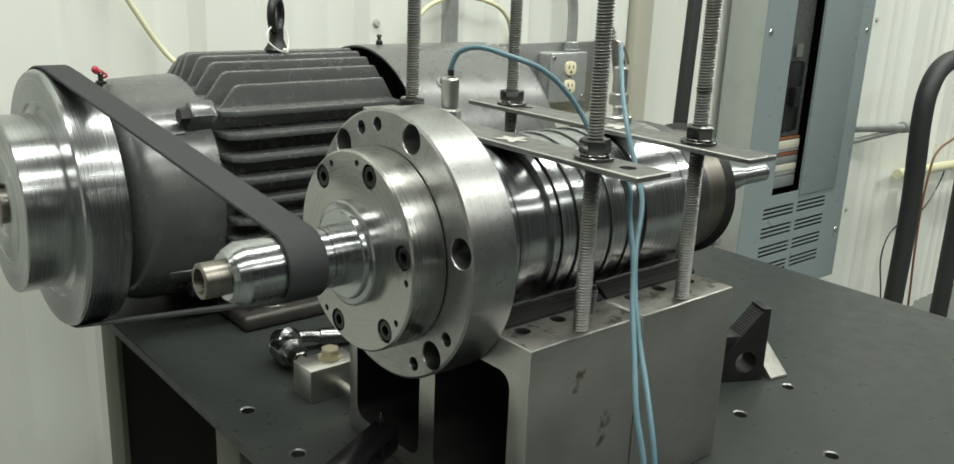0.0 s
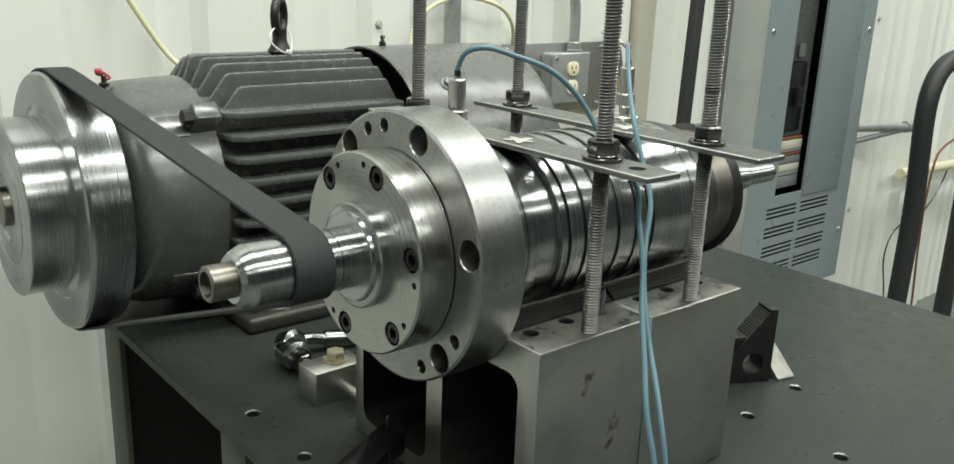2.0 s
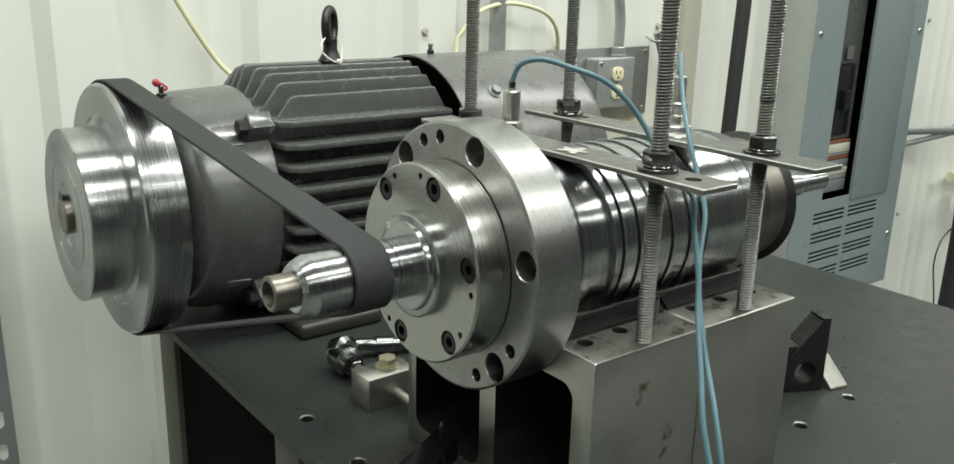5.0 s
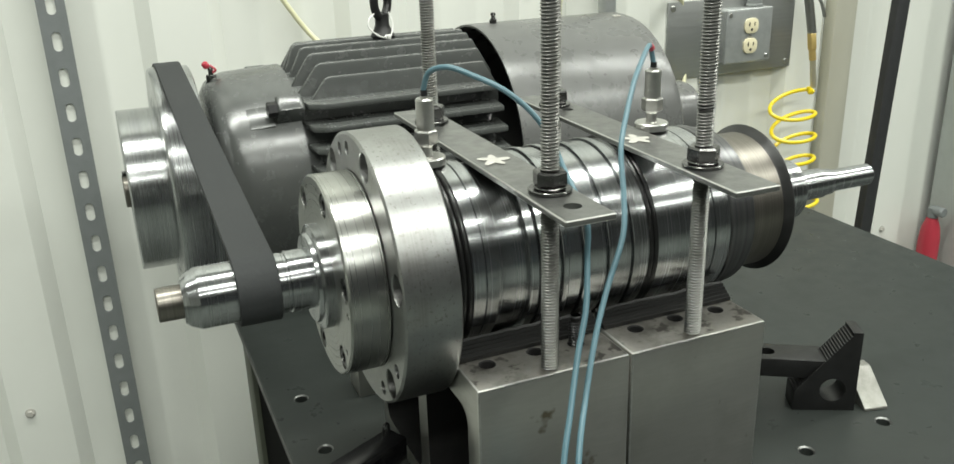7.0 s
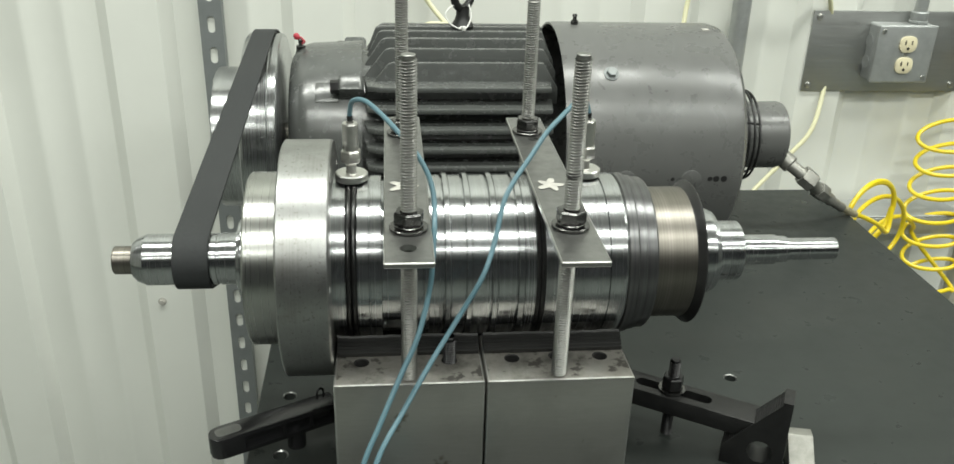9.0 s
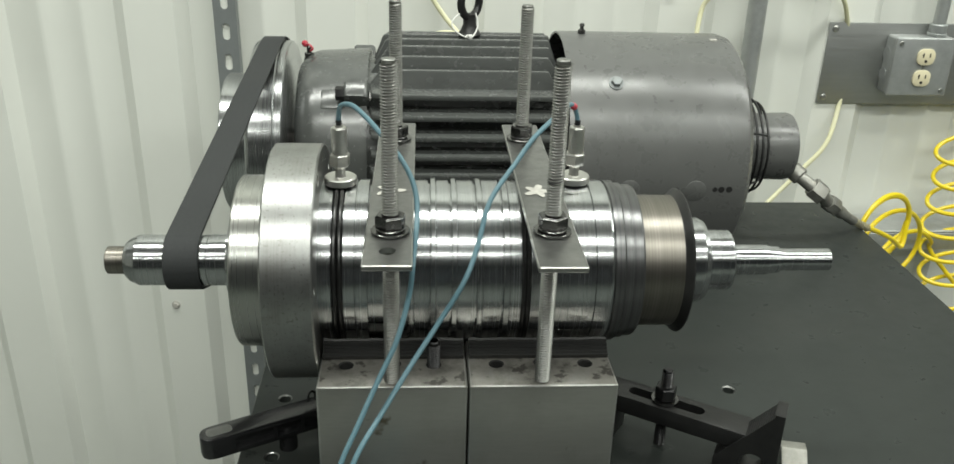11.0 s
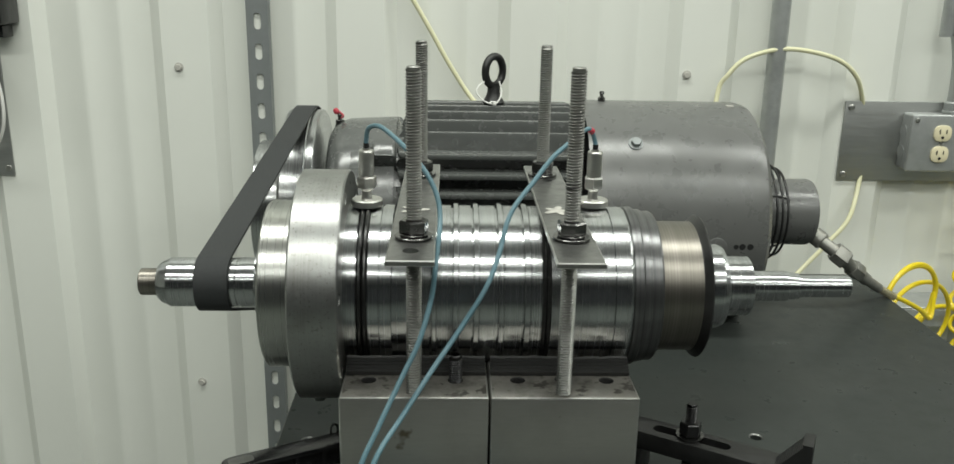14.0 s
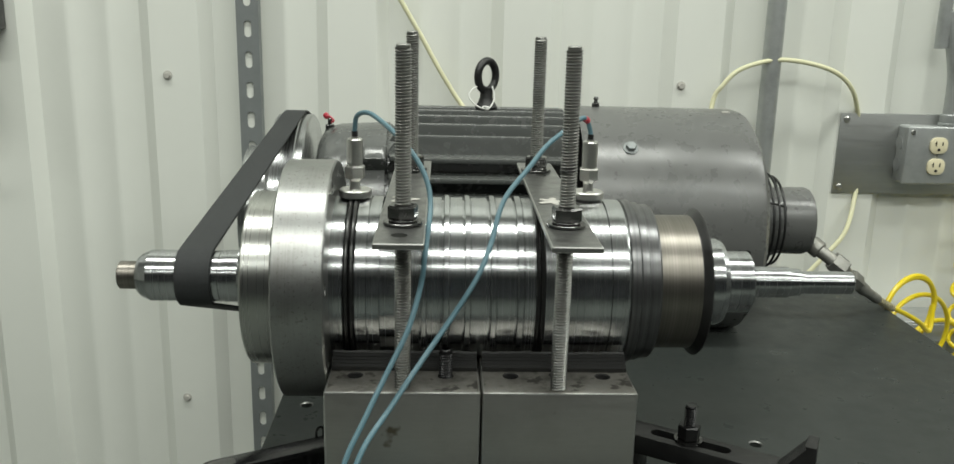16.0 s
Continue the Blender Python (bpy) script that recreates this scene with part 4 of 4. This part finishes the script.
part("nipple", rod_between((1.690, 1.408, 0.842), (1.722, 1.425, 0.821), 0.0080, 16, 0.001), M_FITTING, pipe, "worn steel quick connector")
for k in range(14):
    p = Vector((1.722, 1.425, 0.821)).lerp(Vector((1.758, 1.445, 0.800)), k / 13)
    q = p + Vector((0.0018, 0.001, -0.001))
    part("spring_guard", rod_between(p, q, 0.0064 if k % 2 else 0.0052, 14), M_GOLD, pipe)

COIL_X, COIL_Y = 2.048, 1.700
coil = [(2.096, 1.688, 0.892), (2.098, 1.686, 0.880)]
TURNS = 7
for k in range(TURNS * 16 + 1):
    u = k / (TURNS * 16)
    a = 2 * math.pi * TURNS * u - 0.35
    coil.append((COIL_X - 0.012 * u + 0.005 * math.sin(9 * u) + 0.055 * math.cos(a), COIL_Y - 0.014 - 0.075 * u + 0.024 * math.sin(a), 0.880 - 0.315 * u + 0.012 * math.sin(a + 0.6)))
# the slack turns sag over to the motor's side
for k in range(4 * 14 + 1):
    u = k / (4 * 14)
    a = 2 * math.pi * 4 * u
    w = 0.070 - 0.008 * u
    c = Vector((1.955, 1.62, 0.655)).lerp(Vector((1.812, 1.487, 0.782)), min(1.0, u * 2.2))
    coil.append((c.x + 0.9 * w * math.cos(a), c.y + 0.45 * w * math.cos(a), c.z + (0.050 + 0.012 * u) * math.sin(a)))
coil += [(1.86, 1.50, 0.74), (1.825, 1.475, 0.765), (1.79, 1.46, 0.785), (1.757, 1.4445, 0.801)]
tagged(part("coiled_air_hose", swept(coil, 0.0042, 10, 4), M_YELLOW), "bright yellow coiled air hose hanging by the wall", "air hose")

# pale hose looped behind the motor
loop_pts = [(1.500, 1.60, 0.80), (1.498, 1.66, 0.95), (1.513, 1.71, 1.090), (1.530, 1.71, 1.131), (1.565, 1.71, 1.163), (1.636, 1.71, 1.179), (1.723, 1.71, 1.164), (1.773, 1.720, 1.130), (1.804, 1.742, 1.075), (1.826, 1.7475, 1.010), (1.818, 1.742, 0.940), (1.792, 1.71, 0.863), (1.751, 1.70, 0.813), (1.70, 1.69, 0.76), (1.63, 1.66, 0.70)]
tagged(part("loop_hose", swept(loop_pts, 0.0043, 10, 8), M_PALEHOSE), "pale yellow translucent hose looped behind the motor", "hose")
tagged(part("pale_hose", swept([(0.855, 1.737, 1.44), (0.900, 1.736, 1.345), (0.927, 1.736, 1.298), (0.952, 1.736, 1.256), (0.983, 1.736, 1.204), (1.018, 1.735, 1.143), (1.055, 1.733, 1.087), (1.084, 1.715, 1.056), (1.088, 1.68, 1.058), (1.075, 1.655, 1.068), (1.052, 1.648, 1.070), (1.036, 1.646, 1.062), (1.032, 1.645, 1.03), (1.035, 1.645, 0.90)], 0.0044, 10, 8), M_PALEHOSE), "pale yellow translucent hose running down the wall", "hose")

# ---- on the wall ----
strut = thing("strut_channel", (0.677, 1.72, 0), "grey slotted steel strut channel fixed upright to the wall", "strut channel")
slots = None
for k in range(58):
    z = 0.035 + 0.0535 * k
    c = prism([(0.677 + u, z + v) for u, v in rounded(-0.0065, 0.0065, -0.0145, 0.0145, 0.0064)], "y", 1.70, 1.728)
    slots = c if slots is None else join(slots, c)
part("face", cut(box(0.6575, 0.6965, 1.7185, 1.7215, 0.0, TOP - 0.002), slots), M_STRUT, strut)
part("side_web", box(0.6575, 0.6605, 1.7215, RIB - 0.0005, 0.0, TOP - 0.002), M_STRUT, strut)
part("side_web", box(0.6935, 0.6965, 1.7215, RIB - 0.0005, 0.0, TOP - 0.002), M_STRUT, strut)
part("liner", box(0.662, 0.692, 1.7225, 1.7245, 0.0, TOP - 0.002), M_WALL, strut, "pale strip added behind the slots to keep them bright")
for cx0, cx1, zb, name in ((1.610, 1.622, 0.80, "conduit"),):
    ob = thing(name, (1.616, 1.722, 0.8), "grey galvanised conduit running up the wall", "conduit")
    part("pipe", rod_between((1.6225, 1.722, 0.75), (1.607, 1.722, TOP - 0.01), 0.0168, 24), M_GALV, ob)
outlet = thing("outlet_box", (1.94, 1.72, 1.01), "galvanised outlet box with an ivory duplex receptacle on a steel plate", "outlet")
part("backing_plate", box(1.768, 2.084, 1.7375, 1.7410, 0.930, 1.083, 0.0012), M_PLATE, outlet, "brushed steel backing plate")
for sx, sz in ((1.780, 0.942), (1.780, 1.071), (2.072, 0.942), (2.072, 1.071)):
    part("plate_screw", turned([(0, 0.0062), (0.0018, 0.0058), (0.0030, 0.0035), (0.0030, 0)], (sx, 1.7375, sz), (0, -1, 0), 18), M_SENSOR, outlet)
OX0, OX1, OZ0, OZ1 = 1.880, 1.992, 0.958, 1.064
part("box_body", box(OX0, OX1, 1.7042, 1.7374, OZ0, OZ1, 0.005, 3), M_GALV, outlet)
part("cover", box(OX0 - 0.001, OX1 + 0.001, 1.6965, 1.7040, OZ0 - 0.001, OZ1 + 0.001, 0.0035, 3), M_GALV, outlet)
for kz in (0.990, 1.030):
    part("knockout", turned([(0, 0.0125), (0.0008, 0.0125), (0.0008, 0)], (OX0 + 0.0002, 1.7255, kz), (-1, 0, 0), 24), M_GALV, outlet)
ocx = (OX0 + OX1) / 2 + 0.003
for oz in (0.991, 1.0305):
    face = prism([(ocx + u, oz + v) for u, v in rounded(-0.0165, 0.0165, -0.0150, 0.0150, 0.0115)], "y", 1.6925, 1.6970, 0.0008)
    rc = part("receptacle", face, M_IVORY, outlet, "ivory socket face")
    for dx, w, h in ((-0.0062, 0.0020, 0.0085), (0.0062, 0.0020, 0.0070)):
        part("slot", box(ocx + dx - w / 2, ocx + dx + w / 2, 1.6920, 1.6926, oz + 0.0035 - h / 2, oz + 0.0035 + h / 2), M_SLOT, rc)
    part("slot", turned([(0, 0.0027), (0.0006, 0.0027), (0.0006, 0)], (ocx, 1.6926, oz - 0.0075), (0, -1, 0), 14), M_SLOT, rc)
    part("slot", box(ocx - 0.0085, ocx - 0.0050, 1.6920, 1.6926, oz + 0.0030, oz + 0.0045), M_SLOT, rc)
part("center_screw", turned([(0, 0.0032), (0.0015, 0.0025), (0.0015, 0)], (ocx, 1.6965, 1.0108), (0, -1, 0), 14), M_SENSOR, outlet)
for sx, sz in ((OX0 + 0.009, OZ1 - 0.010), (OX1 - 0.009, OZ0 + 0.010)):
    part("cover_screw", turned([(0, 0.0045), (0.002, 0.0035), (0.002, 0)], (sx, 1.6965, sz), (0, -1, 0), 14), M_SENSOR, outlet)
part("connector", join(rod_between((1.966, 1.724, OZ1 - 0.001), (1.966, 1.724, OZ1 + 0.022), 0.0155, 24, 0.002), hex_body((1.966, 1.724, OZ1), (1.966, 1.724, OZ1 + 0.006), 0.038)), M_GALV, outlet)
part("conduit", swept([(1.966, 1.724, OZ1 + 0.01), (1.9655, 1.724, OZ1 + 0.08), (1.955, 1.724, 1.20), (1.936, 1.724, 1.27), (1.930, 1.724, 1.40), (1.930, 1.724, TOP - 0.01)], 0.0115, 16, 8), M_GALV, outlet, "thin galvanised conduit")

# blow gun on a hook at the plate's edge
gun = thing("blow_gun", (2.10, 1.70, 1.0), "small chrome and brass air blow gun on the yellow hose", "blow gun")
part("body", swept([(2.075, 1.712, 1.115), (2.090, 1.708, 1.075), (2.098, 1.706, 1.040), (2.105, 1.703, 1.000)], 0.0095, 12, 5), M_SENSOR, gun)
part("lever", swept([(2.082, 1.700, 1.090), (2.105, 1.690, 1.070), (2.120, 1.688, 1.035)], 0.0035, 8, 5), M_SENSOR, gun)
part("hook", swept([(2.060, 1.730, 1.105), (2.066, 1.708, 1.095), (2.088, 1.704, 1.100), (2.098, 1.720, 1.110)], 0.0028, 8, 6), M_SENSOR, gun)
part("coupler", join(hex_body((2.104, 1.703, 1.002), (2.107, 1.700, 0.968), 0.020), rod_between((2.107, 1.700, 0.968), (2.109, 1.697, 0.945), 0.0075, 16, 0.001)), M_BRASS, gun, "brass hose coupler")
part("spring_guard", rod_between((2.109, 1.697, 0.945), (2.112, 1.691, 0.888), 0.0062, 14), M_GOLD, gun)

# galvanised rail under the hose loops, fixed to the wall
rail = thing("wall_rail", (1.95, 1.70, 0.79), "galvanised strut rail fixed along the wall", "rail")
part("top_flange", box(1.86, 2.114, 1.655, RIB - 0.001, 0.696, 0.700, 0.001, 1), M_GALV, rail)
part("front_web", box(1.86, 2.114, 1.655, 1.659, 0.660, 0.6955, 0.001, 1), M_GALV, rail)
part("lower_lip", box(1.86, 2.114, 1.6595, RIB - 0.001, 0.660, 0.664, 0.001, 1), M_GALV, rail)

# black box and dark plate at the far end of the wall
bb = thing("wall_device", (0.17, 1.70, 1.25), "black plastic device fixed to the wall", "device")
part("case", box(0.10, 0.252, 1.67, RIB - 0.001, 1.200, 1.40, 0.006), M_BLACK, bb)
part("foot", box(0.21, 0.238, 1.70, RIB - 0.002, 1.176, 1.1995, 0.004), M_BLACK, bb)
wp = thing("wall_plate", (0.12, 1.74, 1.0), "dark steel plate screwed to the wall", "wall plate")
part("sheet", box(0.02, 0.208, 1.7385, RIB - 0.0005, 0.920, 1.165, 0.001, 1), M_PLATE, wp)
part("screw", turned([(0, 0.006), (0.002, 0.005), (0.003, 0.0)], (0.198, 1.7385, 0.935), (0, -1, 0), 16), M_SENSOR, wp)
tagged(part("wall_wire", swept([(0.16, 1.72, 1.195), (0.20, 1.70, 1.15), (0.222, 1.695, 1.09), (0.217, 1.70, 1.02), (0.18, 1.72, 0.97), (0.12, 1.73, 0.95)], 0.003, 8, 8), M_TIE), "thin pale wire looping down from the device", "wire")

# ---- electrical cabinet ----
cab = thing("electrical_cabinet", (2.87, 1.69, 0.345), "blue-grey electrical cabinet with louvres and an open dark front", "cabinet")
EX0, EX1, EY, EZ0, EZ1 = 2.577, 3.125, 1.630, 0.345, 1.95
part("side", box(EX0, EX0 + 0.003, EY + 0.0022, RIB - 0.001, EZ0, EZ1), M_CABSIDE, cab, "bare galvanised cabinet side")
part("side", box(EX1 - 0.003, EX1, EY + 0.0022, RIB - 0.001, EZ0, EZ1), M_GALV, cab)
part("bottom", box(EX0 + 0.003, EX1 - 0.003, EY + 0.0022, RIB - 0.001, EZ0, EZ0 + 0.003), M_GALV, cab)
part("top", box(EX0 + 0.003, EX1 - 0.003, EY + 0.0022, RIB - 0.001, EZ1 - 0.003, EZ1), M_GALV, cab)
part("back", box(EX0 + 0.003, EX1 - 0.003, RIB - 0.004, RIB - 0.001, EZ0 + 0.003, EZ1 - 0.003), M_BLACK, cab)
opening = box(2.710, 2.850, EY - 0.01, EY + 0.01, 0.655, 1.62)
front = cut(box(EX0 - 0.002, EX1 + 0.002, EY - 0.0005, EY + 0.002, EZ0, EZ1, 0.0006, 1), opening)
slots = None
for col in range(2):
    for row in range(4):
        for s in range(3):
            z = 0.617 - 0.056 * row - 0.0125 * s
            c = box(2.680 + 0.174 * col, 2.834 + 0.174 * col, EY - 0.01, EY + 0.01, z - 0.0035, z + 0.0035)
            slots = c if slots is None else join(slots, c)
cover = part("front_cover", cut(front, slots), M_CABINET, cab)
part("slot_backing", box(2.66, 3.04, EY + 0.006, EY + 0.008, 0.39, 0.635), M_SLOT, cab)
part("inner_door", box(2.852, 3.050, EY - 0.0045, EY - 0.0007, 0.640, 1.88, 0.0012), M_CABINET, cab, "plain blue-grey door panel")
for sx, sz in ((2.600, 1.105), (2.600, 1.75), (3.100, 1.105), (3.100, 0.50), (2.600, 0.42)):
    part("screw", turned([(0, 0.008), (0.003, 0.006), (0.003, 0)], (sx, EY - 0.0005, sz), (0, -1, 0), 16), M_SENSOR, cover)
brk = part("breaker", box(2.735, 2.825, EY + 0.02, RIB - 0.01, 0.83, 1.02, 0.004), M_BLACK, cab, "black circuit breaker")
part("breaker_toggle", box(2.765, 2.795, EY + 0.002, EY + 0.021, 0.90, 0.955, 0.004), M_BLACK, brk)
part("breaker_label", box(2.770, 2.800, EY + 0.0185, EY + 0.0198, 1.035, 1.070), M_PLATE, brk)
part("dead_front", cut(box(2.7025, 2.8515, EY + 0.028, EY + 0.031, 0.815, 1.618), box(2.733, 2.827, EY, EY + 0.05, 0.828, 1.022)), M_MOTOR, cab, "dark grey inner panel")
z = 0.812
for h, m in ((0.008, M_COPPER), (0.026, M_TAN), (0.007, M_GALV), (0.010, M_COPPER), (0.022, M_STRUT), (0.020, M_TAN), (0.012, M_GALV), (0.034, M_STRUT)):
    part("terminal", box(2.703, 2.851, EY + 0.020, EY + 0.05, z - h + 0.001, z, 0.001), m, cab)
    z -= h + 0.001

# conduit stub, dark hose and wires beyond the table
stub = thing("conduit_stub", (3.30, 1.70, 0.80), "short grey conduit with an elbow fitting by the cabinet", "conduit")
part("pipe", rod_between((3.147, 1.695, 0.800), (3.46, 1.62, 0.790), 0.013, 16), M_GALV, stub)
part("elbow", swept([(3.43, 1.627, 0.792), (3.50, 1.61, 0.790), (3.53, 1.59, 0.775)], 0.019, 14, 6), M_GALV, stub)
part("brace", rod_between((3.147, 1.70, 0.745), (3.42, 1.63, 0.783), 0.009, 12), M_GALV, stub)
HOSE = [(3.175, 1.45, 0.0), (3.180, 1.45, 0.28), (3.180, 1.45, 0.60), (3.150, 1.45, 0.86), (3.165, 1.45, 0.96), (3.225, 1.45, 1.015), (3.33, 1.45, 1.030), (3.47, 1.45, 0.98), (3.53, 1.45, 0.8), (3.55, 1.45, 0.0)]
tagged(part("black_hose", swept(HOSE, 0.028, 16, 8), M_HOSE), "thick black rubber hose bent in an arch", "hose")
tagged(part("brown_wire", swept([(3.90, 1.60, 0.75), (3.78, 1.60, 0.728), (3.68, 1.60, 0.70), (3.640, 1.60, 0.65), (3.623, 1.60, 0.512), (3.637, 1.60, 0.331), (3.66, 1.60, 0.181), (3.68, 1.6, 0.0)], 0.004, 8, 8), M_COPPER), "thin brown wire hanging by the hose", "wire")
tagged(part("grey_wire", swept([(4.02, 1.70, 0.60), (3.98, 1.70, 0.52), (3.875, 1.70, 0.434), (3.719, 1.70, 0.410), (3.635, 1.70, 0.372), (3.608, 1.70, 0.289), (3.65, 1.70, 0.165), (3.70, 1.70, 0.0)], 0.0028, 8, 8), M_BLACK), "thin dark wire against the wall", "wire")
tagged(part("yellow_wire", swept([(3.70, 1.66, 0.0), (3.69, 1.66, 0.25), (3.74, 1.66, 0.45), (3.80, 1.66, 0.70)], 0.003, 8, 8), M_PALEHOSE), "thin pale yellow wire rising behind the hose", "wire")
tagged(part("pale_pipe", rod_between((3.62, 1.70, 0.60), (4.6, 1.70, 0.57), 0.018, 14), M_PALEHOSE), "pale pipe running along the wall", "pipe")
tagged(part("leaning_bar", moved(box(-0.016, 0.016, -0.010, 0.010, 0, 1.75, 0.002), pose(2.112, 1.54, 0.0, -4.0, 7.2, 0)), M_HOSE), "dark flat bar leaning against the wall", "bar")
# red thing low beyond the table
rt = thing("red_bottle", (2.53, 1.69, 0), "narrow red steel bottle with a grey valve beyond the table", "bottle")
part("body", turned([(0, 0.022), (0.004, 0.025), (0.47, 0.025), (0.50, 0.021), (0.525, 0.013)], (2.53, 1.69, 0), (0, 0, 1), 32), M_RED, rt)
part("valve", join(rod_between((2.53, 1.69, 0.525), (2.53, 1.69, 0.552), 0.013, 16, 0.002), rod_between((2.53, 1.69, 0.545), (2.53, 1.66, 0.545), 0.012, 16, 0.002)), M_STRUT, rt)

# ---- hold-down clamps and loose parts on the table ----
DIR = Vector((1.358 - 1.200, 0.825 - 0.925, 0)).normalized()
ANG = math.degrees(math.atan2(DIR.y, DIR.x))
strap = thing("strap_clamp", (1.27, 0.88, TZ), "black steel strap clamp with stud and nut beside the riser block", "clamp", "hold-down clamps")
body = prism([(-0.095, 0.0), (0.075, 0.0), (0.090, 0.012), (0.090, 0.020), (-0.095, 0.020)], "y", -0.0165, 0.0165, 0.0012)
slot = prism(rounded(-0.040, 0.040, -0.0068, 0.0068, 0.0066), "z", -0.01, 0.04)
part("strap", moved(cut(body, slot), pose(1.268, 0.882, 0.834, 0, 0, ANG)), M_DARK, strap)
part("stud", thread((1.2665, 0.883, TZ), (1.2665, 0.883, 0.891), 0.0060, 0.0022, 0.0014), M_BOLT, strap)
part("washer", ring_tube([(0, 0.0064), (0, 0.0140), (0.0026, 0.0140), (0.0026, 0.0064)], (1.2665, 0.883, 0.8545), (0, 0, 1), 32), M_NUT, strap)
part("nut", hex_body((1.2665, 0.883, 0.8575), (1.2665, 0.883, 0.8715), 0.0225), M_BOLT, strap)
part("heel_block", moved(box(-0.02, 0.02, -0.016, 0.016, 0, 0.0335, 0.002), pose(1.212, 0.918, TZ, 0, 0, ANG)), M_DARK, strap)


def step_block(at, ang, label):
    ob = thing("step_block", at, label, "step block", "step blocks")
    prof = [(0.036, 0.0), (-0.024, 0.0), (-0.024, 0.018)]
    n = 26
    for k in range(n):
        u = k / n
        x, z = -0.024 + 0.052 * u, 0.020 + 0.064 * u
        prof += [(x, z), (x + 0.0008, z + 0.0023)]
    prof += [(0.026, 0.086), (0.036, 0.086)]
    b = prism(prof, "y", -0.0135, 0.0135, 0.0004)
    b = cut(b, rod_between((0.013, -0.03, 0.023), (0.013, 0.03, 0.023), 0.0125, 32))
    part("body", moved(b, pose(*at, 0, 0, ang)), M_DARK, ob)
    return ob


step_block((1.334, 0.8345, TZ), ANG + 5, "black serrated steel step block standing beside the strap clamp")
wedge = thing("wedge_block", (1.380, 0.815, TZ), "small grey steel wedge lying on the table", "wedge")
part("body", moved(prism([(-0.020, 0.0), (0.028, 0.0), (0.028, 0.003), (-0.008, 0.030), (-0.020, 0.030)], "y", -0.0125, 0.0125, 0.0008), pose(1.386, 0.824, TZ, 0, 0, -103)), M_FITTING, wedge)

hand = thing("toggle_clamp", (0.86, 0.877, TZ), "black cast clamp arm with a worn tip beside the riser block", "clamp", "hold-down clamps")
ARM = pose(0.8625, 0.877, 0.820, 0, 0, 27)
outline = [(0.062, -0.0125), (0.062, 0.0125), (-0.056, 0.0125), (-0.063, 0.0105), (-0.067, 0.0050), (-0.067, -0.0050), (-0.063, -0.0105), (-0.056, -0.0125)]
arm = prism(outline, "z", 0.0, 0.0235, 0.0022)
pocket = join(box(-0.036, 0.002, -0.02, -0.0075, 0.0055, 0.0185), box(0.006, 0.030, -0.02, -0.0075, 0.0055, 0.0185), box(0.034, 0.056, -0.02, -0.0075, 0.0055, 0.0185))
part("arm", moved(cut(arm, pocket), ARM), M_BLACK, hand)
part("pad", moved(prism(rounded(-0.061, -0.036, -0.0065, 0.0065, 0.005), "z", 0.0232, 0.0240), ARM), M_BAR, hand, "worn grey tip")
part("loop", swept([(0.902, 0.893, 0.850), (0.902, 0.893, 0.858), (0.905, 0.895, 0.861), (0.908, 0.897, 0.858), (0.908, 0.897, 0.850)], 0.0012, 8, 5), M_BLACK, hand)
part("post", rod_between((0.880, 0.886, TZ), (0.880, 0.886, 0.829), 0.0095, 16), M_BLACK, hand)

cube = thing("guide_block", (0.93, 1.06, TZ), "bright milled aluminium block with a yellow zinc bolt and pins", "block")
part("body", box(0.9215, 0.9800, 1.046, 1.082, TZ, TZ + 0.036, 0.0012), M_ALU, cube)
part("bolt", join(turned([(0, 0.0125), (0.0015, 0.0125)], (0.9560, 1.066, TZ + 0.036), (0, 0, 1), 24), hex_body((0.9560, 1.066, TZ + 0.0375), (0.9560, 1.066, TZ + 0.0470), 0.020)), M_GOLD, cube, "yellow zinc hexagon bolt")
part("pin", rod_between((0.955, 1.046, TZ + 0.014), (0.955, 0.990, TZ + 0.014), 0.0050, 16), M_ALU, cube)
part("pin", rod_between((0.945, 1.082, TZ + 0.020), (0.945, 1.118, TZ + 0.020), 0.0050, 16), M_ALU, cube)
wr = thing("ratchet_wrench", (0.95, 1.15, TZ), "chrome ratchet wrench with a socket lying on the table", "ratchet")
part("head", moved(turned([(0, 0.014), (0.003, 0.0185), (0.018, 0.0185), (0.022, 0.013)], (0, 0, 0), (0, 0, 1), 32), pose(0.947, 1.160, TZ + 0.018, 70, 0, 20)), M_CHROME, wr)
part("socket", turned([(0, 0.0150), (0.001, 0.0165), (0.022, 0.0165), (0.025, 0.0125), (0.034, 0.0120)], (0.947, 1.152, TZ + 0.020), (-0.05, -1, -0.02), 28), M_CHROME, wr)
part("adapter", hex_body((0.9452, 1.119, TZ + 0.020), (0.9445, 1.108, TZ + 0.020), 0.018), M_NUT, wr)
part("handle", swept([(0.952, 1.166, TZ + 0.020), (0.985, 1.168, TZ + 0.017), (1.010, 1.160, TZ + 0.013), (1.050, 1.150, TZ + 0.012)], 0.0070, 14, 6), M_CHROME, wr)
part("grip", swept([(1.000, 1.163, TZ + 0.0145), (1.020, 1.157, TZ + 0.0125)], 0.0100, 14, 4), M_CHROME, wr)
